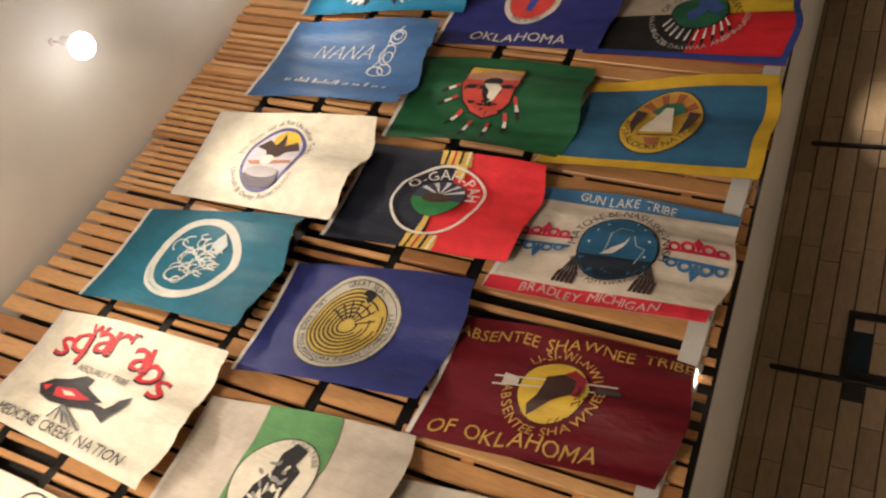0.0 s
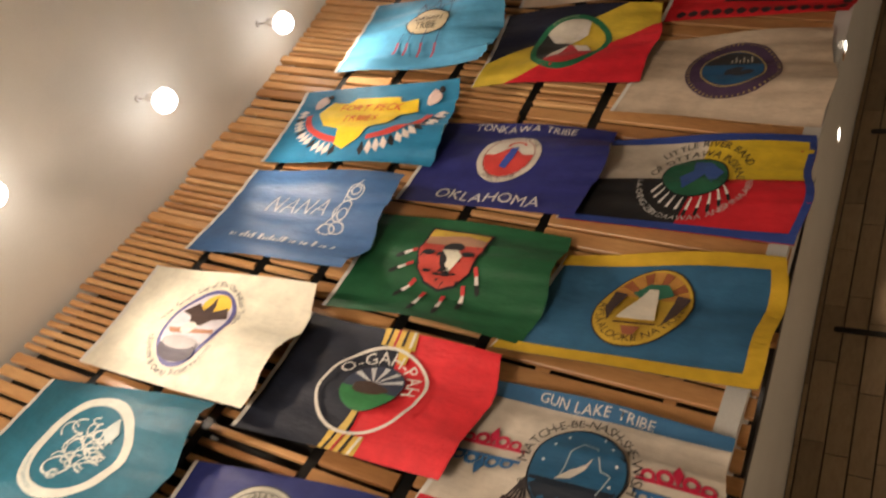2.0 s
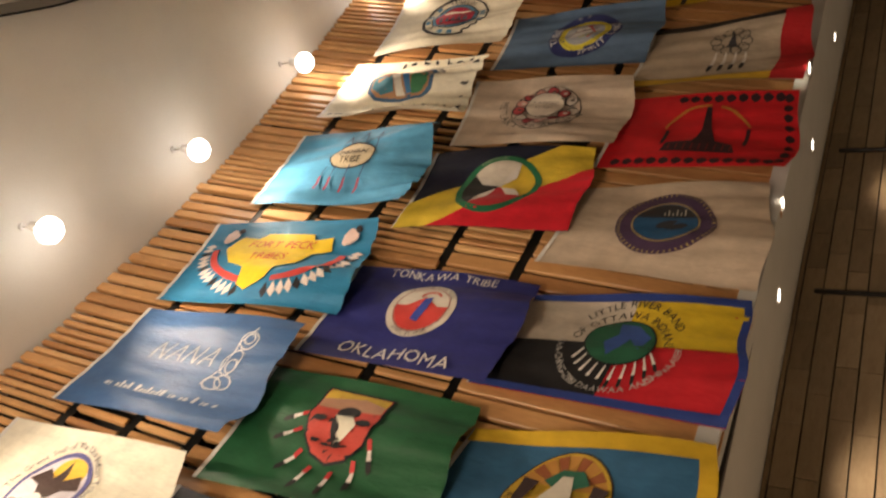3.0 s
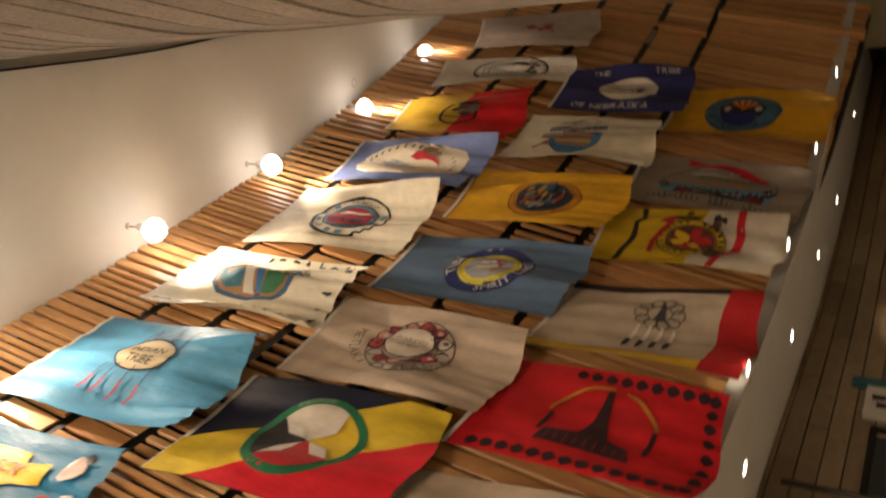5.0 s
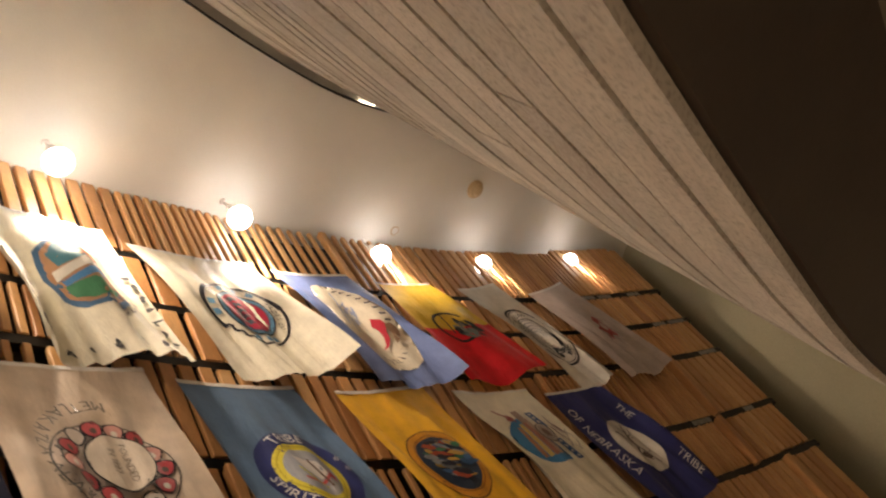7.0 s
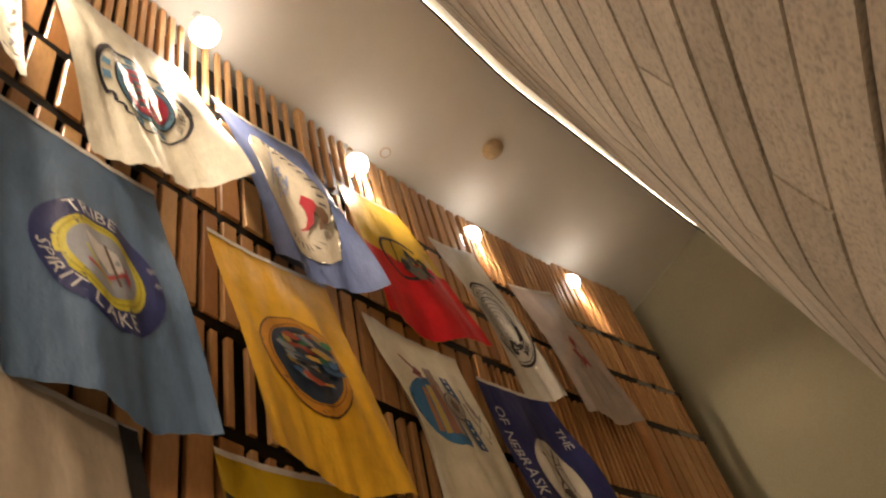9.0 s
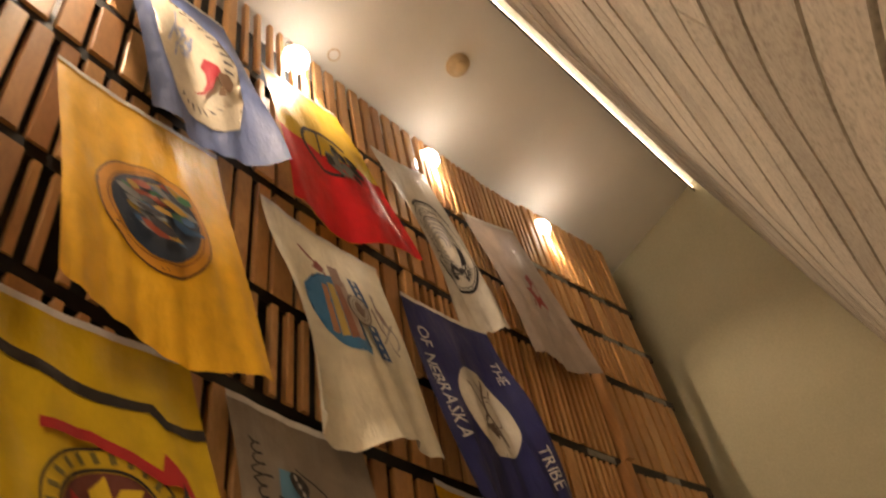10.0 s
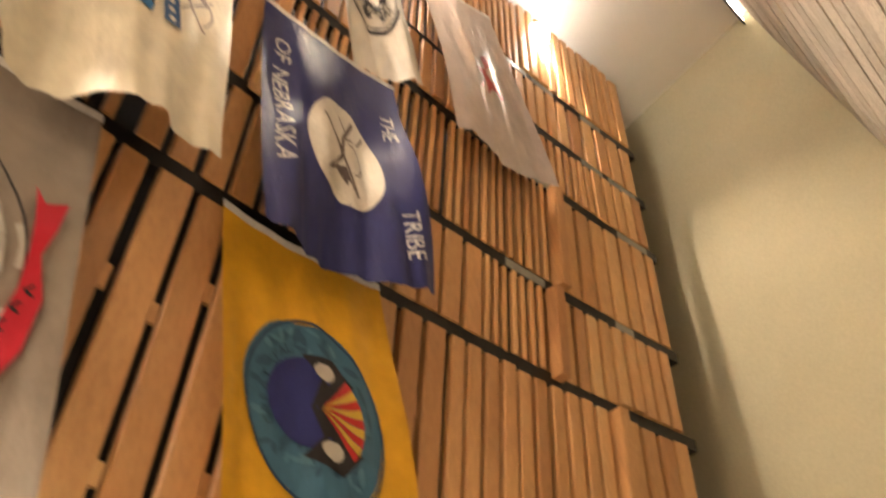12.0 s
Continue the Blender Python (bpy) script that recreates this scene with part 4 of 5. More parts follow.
def draw_wheel(k):
    k.poly("stripe", (0.68, 0.5, 0.05), [(0, 0), (0.3, 0), (1.5, 0.72), (1.5, 0.95), (1.2, 0.95), (0, 0.3)])
    k.poly("stripe", (0.66, 0.02, 0.035), [(0.3, 0), (1.5, 0), (1.5, 0.72)])
    k.disc("emblem_ring", (0.02, 0.17, 0.08), 0.74, 0.48, 0.35, 0.35)
    for a0, c in ((0, (0.7, 0.5, 0.05)), (90, (0.62, 0.58, 0.5)), (180, (0.025, 0.025, 0.025)), (270, (0.5, 0.03, 0.04))):
        b = a0 - 30
        k.poly("quarter", c, [(0.74, 0.48)] + [(0.74 + 0.295 * math.cos(radians(b + t)), 0.48 + 0.295 * math.sin(radians(b + t))) for t in range(0, 91, 10)])
    for a in (-30, 60, 150, 240):
        d = Vector((math.cos(radians(a)), math.sin(radians(a))))
        n = Vector((-d.y, d.x)) * 0.045
        k.poly("feather", (0.66, 0.62, 0.56), [(0.74 + 0.03 * d.x, 0.48 + 0.03 * d.y), (0.74 + 0.16 * d.x + n.x, 0.48 + 0.16 * d.y + n.y), (0.74 + 0.28 * d.x, 0.48 + 0.28 * d.y), (0.74 + 0.16 * d.x - n.x, 0.48 + 0.16 * d.y - n.y)])
    k.arc((0.3, 0.4, 0.25), "ANISHINABE", 0.74, 0.48, 0.322, 0.322, 110, 0.045)


def draw_carved_ring(k):
    k.disc("emblem", (0.05, 0.05, 0.05), 0.76, 0.5, 0.31, 0.31)
    k.disc("emblem", (0.6, 0.5, 0.42), 0.76, 0.5, 0.3, 0.3)
    r = random.Random(5)
    for j in range(13):
        a = 2 * math.pi * j / 13
        c = r.choice(((0.5, 0.08, 0.09), (0.6, 0.3, 0.26), (0.66, 0.6, 0.54), (0.4, 0.05, 0.06)))
        x, y = 0.76 + 0.235 * math.cos(a), 0.5 + 0.235 * math.sin(a)
        k.disc("carving", BLK, x, y, 0.06, 0.055, 14, 0.1)
        k.disc("carving", c, x, y, 0.05, 0.045, 14, 0.1)
        k.disc("carving", (0.1, 0.06, 0.05) if j % 2 else (0.66, 0.6, 0.54), x + 0.012, y, 0.022, 0.016, 10)
    k.disc("emblem_field", BLK, 0.76, 0.5, 0.175, 0.17)
    k.disc("emblem_field", (0.63, 0.56, 0.47), 0.76, 0.5, 0.165, 0.16)
    k.word((0.2, 0.17, 0.14), "FOUNDED", 0.76, 0.54, 0.05)
    k.word((0.2, 0.17, 0.14), "IN 1887", 0.76, 0.47, 0.05)
    k.arc((0.1, 0.09, 0.08), "METLAKATLA", 0.76, 0.5, 0.37, 0.37, 225, 0.1, True)
    k.arc((0.1, 0.09, 0.08), "ALASKA", 0.76, 0.5, 0.37, 0.37, 312, 0.1, True)


def draw_lake(k):
    k.disc("emblem_ring", (0.025, 0.035, 0.14), 0.8, 0.47, 0.34, 0.34)
    k.disc("emblem_ring", (0.62, 0.55, 0.06), 0.8, 0.47, 0.24, 0.24)
    k.ring("mark", (0.45, 0.38, 0.03), 0.8, 0.47, 0.215, 0.215, 0.012)
    k.disc("emblem", (0.32, 0.34, 0.38), 0.8, 0.47, 0.185, 0.185)
    k.poly("drawing", (0.62, 0.6, 0.58), [(0.68, 0.38), (0.72, 0.54), (0.82, 0.58), (0.86, 0.48), (0.78, 0.4)])
    k.line("drawing", (0.45, 0.08, 0.08), [(0.82, 0.58), (0.9, 0.46), (0.86, 0.36)], 0.02)
    k.arc((0.66, 0.66, 0.66), "SPIRIT LAKE", 0.8, 0.47, 0.288, 0.288, 330, 0.1, True)
    k.arc((0.66, 0.66, 0.66), "TRIBE", 0.8, 0.47, 0.288, 0.288, 186, 0.11)
    k.arc((0.5, 0.5, 0.5), "* *", 0.8, 0.47, 0.288, 0.288, 100, 0.1)
    k.line("drawing", (0.12, 0.08, 0.06), [(0.7, 0.48), (0.92, 0.52)], 0.016)
    k.poly("drawing", (0.45, 0.06, 0.07), [(0.78, 0.57), (0.84, 0.6), (0.9, 0.58), (0.85, 0.55)])
    k.line("drawing", (0.5, 0.46, 0.06), [(0.78, 0.36), (0.88, 0.4), (0.94, 0.47)], 0.012)


def draw_gold_oval(k):
    k.disc("emblem_ring", (0.1, 0.05, 0.02), 0.8, 0.47, 0.325, 0.28, wob=0.025)
    k.disc("emblem_ring", (0.56, 0.25, 0.025), 0.8, 0.47, 0.315, 0.27, wob=0.025)
    k.ring("mark", (0.25, 0.1, 0.02), 0.8, 0.47, 0.265, 0.225, 0.008)
    k.disc("emblem", (0.03, 0.045, 0.075), 0.8, 0.47, 0.25, 0.21, wob=0.03)
    k.specks("drawing", [(0.3, 0.06, 0.03), (0.05, 0.18, 0.1), (0.06, 0.14, 0.28), (0.45, 0.28, 0.06), (0.25, 0.27, 0.28), (0.02, 0.02, 0.03)], 0.8, 0.47, 0.19, 0.15, 46, 0.055, 12, turn=70)


def draw_canoe(k):
    blue, navy, pale = (0.05, 0.2, 0.42), (0.02, 0.08, 0.22), (0.6, 0.57, 0.52)
    k.poly("emblem", blue, [(0.36, 0.5), (0.37, 0.4), (0.41, 0.38), (0.4, 0.33), (0.45, 0.31), (0.45, 0.27), (0.5, 0.27), (0.52, 0.22), (0.57, 0.25), (0.62, 0.22), (0.66, 0.26), (0.71, 0.24), (0.75, 0.28), (0.82, 0.3), (0.88, 0.36), (0.93, 0.44), (0.95, 0.55), (0.9, 0.56), (0.84, 0.48), (0.6, 0.48)])
    for y, col in ((0.36, (0.45, 0.22, 0.12)), (0.41, (0.5, 0.38, 0.12)), (0.455, (0.3, 0.14, 0.1)), (0.495, (0.4, 0.3, 0.24))):
        k.rect("emblem_field", col, 0.47 - (y - 0.36) * 0.6, y - 0.021, 0.82 + (y - 0.36) * 0.3, y + 0.021)
    k.rect("emblem_field", (0.28, 0.2, 0.17), 0.28, 0.43, 0.44, 0.5)
    for x0, y0, x1, y1 in ((0.33, 0.56, 0.55, 0.58), (0.7, 0.58, 0.97, 0.6)):
        k.poly("mark", navy, [(x0, y0), (x1, y1), (x1, y1 + 0.075), (x0, y0 + 0.075)])
        for j in range(4):
            q = (j + 0.5) / 4
            k.disc("mark", pale, x0 + (x1 - x0) * q, y0 + 0.037 + (y1 - y0) * q, 0.02, 0.016, 7)
    k.disc("drawing", (0.16, 0.13, 0.12), 0.61, 0.56, 0.125, 0.085, wob=0.03)
    k.disc("drawing", (0.5, 0.46, 0.4), 0.61, 0.56, 0.112, 0.073)
    k.ring("drawing", (0.2, 0.17, 0.16), 0.61, 0.56, 0.085, 0.055, 0.006)
    k.poly("drawing", (0.22, 0.15, 0.12), [(0.54, 0.55), (0.6, 0.6), (0.68, 0.57), (0.64, 0.52), (0.58, 0.52)])
    k.line("drawing", (0.2, 0.14, 0.13), [(0.56, 0.66), (0.72, 0.69), (0.86, 0.79)], 0.014)
    k.line("drawing", (0.24, 0.2, 0.2), [(0.42, 0.7), (0.58, 0.7), (0.66, 0.8)], 0.02)
    k.poly("drawing", (0.22, 0.13, 0.12), [(0.5, 0.68), (0.6, 0.73), (0.64, 0.8), (0.56, 0.77)])
    k.ring("drawing", (0.34, 0.3, 0.28), 0.72, 0.76, 0.11, 0.06, 0.01, 20, 320)
    k.line("drawing", (0.3, 0.27, 0.25), [(0.6, 0.82), (0.84, 0.66)], 0.012)
    k.line("drawing", (0.26, 0.07, 0.06), [(0.27, 0.2), (0.36, 0.3), (0.42, 0.37)], 0.02)
    k.poly("drawing", (0.26, 0.07, 0.06), [(0.33, 0.31), (0.4, 0.27), (0.42, 0.33), (0.37, 0.37)])


def draw_nebraska(k):
    brown = (0.1, 0.07, 0.06)
    k.disc("emblem", (0.62, 0.58, 0.5), 0.8, 0.5, 0.34, 0.24, wob=0.02)
    k.line("drawing", brown, [(0.54, 0.58), (0.7, 0.5), (0.84, 0.48), (0.98, 0.38)], 0.022)
    k.line("drawing", brown, [(0.62, 0.36), (0.74, 0.46), (0.92, 0.52), (1.06, 0.56)], 0.018)
    k.line("drawing", brown, [(0.7, 0.5), (0.66, 0.62), (0.58, 0.66)], 0.013)
    k.line("drawing", brown, [(0.66, 0.53), (0.56, 0.48)], 0.011)
    k.ring("drawing", brown, 0.82, 0.55, 0.1, 0.06, 0.01, 0, 200)
    k.poly("drawing", brown, [(0.9, 0.5), (1.04, 0.54), (1.02, 0.49), (0.94, 0.44), (1.0, 0.36), (0.92, 0.42)])
    k.word((0.62, 0.6, 0.6), "OF NEBRASKA", 0.66, 0.12, 0.13, swell=0.06)
    k.word((0.62, 0.6, 0.6), "THE", 0.42, 0.84, 0.12)
    k.word((0.62, 0.6, 0.6), "TRIBE", 1.2, 0.83, 0.12)


def draw_faint(k):
    r = random.Random(1)
    for j in range(7):
        k.line("drawing", (0.12, 0.12, 0.1), [(0.5 + 0.07 * j, 0.7), (0.48 + 0.08 * j, 0.86), (0.56 + 0.07 * j, 0.8)], 0.012)
    k.ring("emblem_ring", (0.12, 0.12, 0.1), 0.76, 0.47, 0.26, 0.26, 0.012)


def draw_maroon(k):
    g = (0.55, 0.35, 0.08)
    k.word(g, "ABSENTEE SHAWNEE TRIBE", 0.76, 0.83, 0.12, swell=0.14, squeeze=0.97)
    k.word(g, "OF OKLAHOMA", 0.62, 0.1, 0.14, swell=0.12)
    k.disc("emblem", (0.03, 0.02, 0.02), 0.74, 0.47, 0.215, 0.235)
    k.disc("emblem", (0.62, 0.42, 0.04), 0.74, 0.47, 0.205, 0.225)
    for y in (0.46, 0.52):
        k.line("arrow", (0.6, 0.56, 0.5), [(0.36, y), (1.1, y + 0.04)], 0.012)
    k.poly("arrow", (0.55, 0.5, 0.45), [(0.42, 0.45), (0.52, 0.47), (0.52, 0.53), (0.42, 0.55)])
    k.poly("arrow", (0.06, 0.06, 0.06), [(0.98, 0.48), (1.12, 0.49), (1.12, 0.53), (0.98, 0.53)])
    k.poly("drawing", (0.05, 0.025, 0.02), [(0.66, 0.4), (0.68, 0.56), (0.78, 0.6), (0.86, 0.56), (0.86, 0.44), (0.76, 0.38), (0.64, 0.28), (0.62, 0.34)])
    k.poly("drawing", (0.25, 0.02, 0.03), [(0.78, 0.6), (0.84, 0.64), (0.92, 0.58), (0.9, 0.42), (0.86, 0.42), (0.86, 0.56)])
    k.arc(g, "LI-SI-WI-NWI", 0.74, 0.47, 0.265, 0.285, 78, 0.085, space=0.16)
    k.arc(g, "ABSENTEE SHAWNEE", 0.74, 0.47, 0.27, 0.29, 272, 0.085, True, 0.14)


def draw_lake_night(k):
    k.rect("stripe", (0.05, 0.16, 0.32), 0, 0.84, 1.5, 0.95)
    k.rect("stripe", (0.6, 0.03, 0.05), 0, 0, 1.5, 0.11)
    k.word((0.68, 0.66, 0.62), "GUN LAKE TRIBE", 0.72, 0.89, 0.09, swell=0.1)
    k.word((0.6, 0.5, 0.46), "BRADLEY MICHIGAN", 0.72, 0.06, 0.1, swell=0.16)
    for y, c in ((0.5, (0.5, 0.02, 0.06)), (0.43, (0.04, 0.15, 0.34))):
        sgn = 1 if y > 0.46 else -1
        for cx in (0.22, 1.27):
            k.poly("floral", c, [(cx, y), (cx - 0.03, y + sgn * 0.07), (cx, y + sgn * 0.13), (cx + 0.03, y + sgn * 0.07)])
            for q in (-1, 1):
                k.ring("floral", c, cx + q * 0.065, y + sgn * 0.035, 0.035, 0.03, 0.022, n=16)
                k.ring("floral", c, cx + q * 0.15, y + sgn * 0.025, 0.03, 0.025, 0.018, n=16)
        k.line("floral", c, [(0.04, y), (0.44, y)], 0.02)
        k.line("floral", c, [(1.06, y), (1.46, y)], 0.02)
    for x in (0.5, 1.02):
        for j in range(5):
            k.line("feather", (0.05, 0.04, 0.04), [(x + (0.02 if x < 0.7 else -0.02), 0.36), (x - 0.05 + 0.03 * j, 0.2)], 0.014)
            k.line("feather", (0.05, 0.03, 0.03), [(x - 0.045 + 0.028 * j, 0.23), (x - 0.06 + 0.032 * j, 0.14)], 0.024)
    k.disc("emblem", BLK, 0.76, 0.46, 0.27, 0.27)
    k.disc("emblem", (0.02, 0.1, 0.2), 0.76, 0.46, 0.258, 0.258)
    k.poly("ground", (0.012, 0.02, 0.035), [(0.76 + 0.255 * math.cos(radians(a)), 0.46 + 0.255 * math.sin(radians(a))) for a in range(200, 341, 14)])
    k.poly("drawing", (0.6, 0.57, 0.5), [(0.66, 0.38), (0.72, 0.45), (0.8, 0.5), (0.83, 0.54), (0.8, 0.47), (0.74, 0.4)])
    k.line("drawing", (0.35, 0.42, 0.45), [(0.68, 0.4), (0.7, 0.55), (0.76, 0.62), (0.84, 0.6), (0.88, 0.48), (0.94, 0.46), (0.9, 0.34)], 0.007)
    for x, y in ((0.6, 0.58), (0.66, 0.65), (0.92, 0.62), (0.96, 0.52), (0.86, 0.68), (0.56, 0.48), (0.95, 0.4)):
        k.disc("mark", (0.6, 0.65, 0.68), x, y, 0.009, 0.009, 6)
    k.arc(BLK, "MATCH-E-BE-NASH-SHE-WISH", 0.76, 0.46, 0.315, 0.315, 85, 0.085, space=0.06)
    k.arc(BLK, "BAND OF POTTAWATOMI", 0.76, 0.46, 0.295, 0.295, 262, 0.045, True)


def draw_gold_border(k):
    for a, b, c, d in ((0, 0.85, 1.5, 0.95), (0, 0, 1.5, 0.09), (1.4, 0, 1.5, 0.95)):
        k.rect("border", (0.62, 0.4, 0.03), a, b, c, d)
    k.disc("emblem", (0.05, 0.03, 0.02), 0.72, 0.49, 0.29, 0.33)
    k.disc("emblem", (0.6, 0.4, 0.05), 0.72, 0.49, 0.28, 0.32)
    for j in range(9):
        a = radians(25 + j * 16)
        k.poly("ray", (0.3, 0.1, 0.04) if j % 2 else (0.5, 0.25, 0.06), [(0.72, 0.58)] + [(0.72 + 0.26 * math.cos(a + o), 0.5 + 0.29 * math.sin(a + o)) for o in (-0.13, 0.13)])
    k.poly("drawing", (0.03, 0.14, 0.09), [(0.6, 0.62), (0.68, 0.7), (0.8, 0.7), (0.86, 0.62), (0.78, 0.58), (0.66, 0.58)])
    k.poly("drawing", (0.66, 0.62, 0.52), [(0.6, 0.38), (0.69, 0.66), (0.75, 0.66), (0.84, 0.38)])
    for x, q in ((0.53, 1), (0.92, -1)):
        k.poly("mark", (0.06, 0.04, 0.04), [(x - 0.04, 0.62), (x + 0.05, 0.6), (x + 0.03, 0.44), (x + q * 0.03, 0.34), (x - 0.03, 0.46)])
    k.line("mark", (0.1, 0.05, 0.03), [(0.6, 0.34), (0.86, 0.34)], 0.015)
    k.poly("mark", (0.35, 0.12, 0.06), [(0.66, 0.31), (0.78, 0.31), (0.76, 0.24), (0.7, 0.24)])
    k.arc((0.06, 0.035, 0.02), "APSAALOOKE NATION", 0.72, 0.49, 0.235, 0.275, 268, 0.075, True, 0.08)


def draw_quarters(k):
    k.rect("quarter", (0.6, 0.54, 0.45), 0.0, 0.47, 0.76, 0.95)
    k.rect("quarter", (0.68, 0.48, 0.03), 0.76, 0.47, 1.5, 0.95)
    k.rect("quarter", (0.018, 0.018, 0.02), 0.0, 0.0, 0.76, 0.47)
    for a, b, c, d in ((0, 0.89, 1.5, 0.95), (0, 0, 1.5, 0.06), (1.45, 0, 1.5, 0.95)):
        k.rect("border", (0.03, 0.06, 0.26), a, b, c, d)
    k.arc((0.03, 0.03, 0.03), "LITTLE RIVER BAND", 0.76, 0.46, 0.39, 0.41, 82, 0.085, space=0.1)
    k.arc((0.03, 0.03, 0.03), "OF OTTAWA INDIANS", 0.76, 0.46, 0.3, 0.31, 85, 0.085, space=0.1)
    for j in range(10):
        a = 200 + j * 15.5
        k.feather(0.76 + 0.21 * math.cos(radians(a)), 0.48 + 0.2 * math.sin(radians(a)), 0.17, 240 + j * 6, w=0.022)
    k.disc("emblem", BLK, 0.76, 0.5, 0.225, 0.215)
    k.disc("emblem", (0.02, 0.11, 0.06), 0.76, 0.5, 0.215, 0.205)
    k.poly("emblem_field", (0.04, 0.09, 0.3), [(0.72, 0.68), (0.84, 0.66), (0.95, 0.54), (0.88, 0.42), (0.82, 0.52), (0.76, 0.42), (0.7, 0.36), (0.66, 0.48), (0.74, 0.56)])
    k.arc((0.45, 0.44, 0.42), "GAA-CHING-ZIIBI DAAWAA ANISHINAABEK", 0.76, 0.46, 0.36, 0.36, 268, 0.06, True, 0.06)


def draw_purple(k):
    k.disc("emblem_ring", (0.07, 0.04, 0.09), 0.77, 0.5, 0.36, 0.33)
    for j in range(56):
        a = 2 * math.pi * j / 56
        k.line("mark", (0.4, 0.32, 0.12), [(0.77 + 0.325 * math.cos(a), 0.5 + 0.3 * math.sin(a)), (0.77 + 0.35 * math.cos(a), 0.5 + 0.32 * math.sin(a))], 0.012)
    k.ring("mark", (0.4, 0.32, 0.14), 0.77, 0.5, 0.24, 0.215, 0.012)
    k.disc("emblem", (0.02, 0.09, 0.2), 0.77, 0.5, 0.23, 0.205)
    k.poly("emblem_field", (0.03, 0.03, 0.035), [(0.77 + 0.225 * math.cos(radians(a)), 0.5 + 0.2 * math.sin(radians(a))) for a in range(15, 166, 15)])
    k.specks("drawing", [(0.03, 0.03, 0.04)], 0.8, 0.45, 0.1, 0.03, 8, 0.06, 4, turn=5)
    for j in range(6):
        k.rect("mark", (0.45, 0.43, 0.36), 0.75 + 0.03 * j, 0.57, 0.762 + 0.03 * j, 0.61 + 0.03 * (j % 2))


def draw_tower(k):
    c = (0.035, 0.015, 0.02)
    for j in range(13):
        for y in ((0.07,) if j < 4 else (0.07, 0.88)):
            k.disc("border_mark", c, 0.16 + 0.1 * j, y, 0.04, 0.04, 7, 0.15)
    for j in range(8):
        k.disc("border_mark", c, 1.43, 0.1 + 0.11 * j, 0.035, 0.04, 7, 0.15)
    k.poly("tower", c, [(0.48, 0.2), (0.5, 0.32), (0.7, 0.34), (0.76, 0.5), (0.78, 0.78), (0.82, 0.78), (0.84, 0.5), (0.88, 0.34), (1.02, 0.3), (1.06, 0.2)])
    for x in (0.48, 1.12):
        k.poly("tower", c, [(x - 0.03, 0.3), (x, 0.3), (x + 0.02, 0.5), (x - 0.01, 0.5)])
    k.ring("lettering", (0.5, 0.22, 0.04), 0.8, 0.38, 0.36, 0.42, 0.025, 20, 75)
    k.ring("lettering", (0.5, 0.22, 0.04), 0.8, 0.38, 0.36, 0.42, 0.025, 88, 160)
    for j in range(9):
        k.line("mark", (0.15, 0.02, 0.02), [(0.54 + 0.06 * j, 0.22), (0.54 + 0.06 * j, 0.3)], 0.012)


def draw_medallion(k):
    k.rect("stripe", (0.02, 0.018, 0.018), 0, 0.86, 1.3, 0.95)
    k.rect("stripe", (0.6, 0.38, 0.04), 0, 0, 1.22, 0.11)
    k.poly("stripe", (0.5, 0.025, 0.03), [(1.26, 0.95), (1.5, 0.95), (1.5, 0), (1.22, 0), (1.22, 0.3)])
    r = random.Random(8)
    for j in range(10):
        a = 2 * math.pi * j / 10
        k.ring("drawing", (0.06, 0.06, 0.06), 0.8 + 0.14 * math.cos(a), 0.6 + 0.12 * math.sin(a), 0.05, 0.05, 0.009, n=16)
    k.poly("drawing", (0.06, 0.06, 0.07), [(0.76, 0.52), (0.82, 0.72), (0.86, 0.52)])
    for j in range(4):
        k.feather(0.68 + 0.085 * j, 0.45, 0.26, 262 + 2 * j, tip=(0.03, 0.03, 0.03), w=0.04)


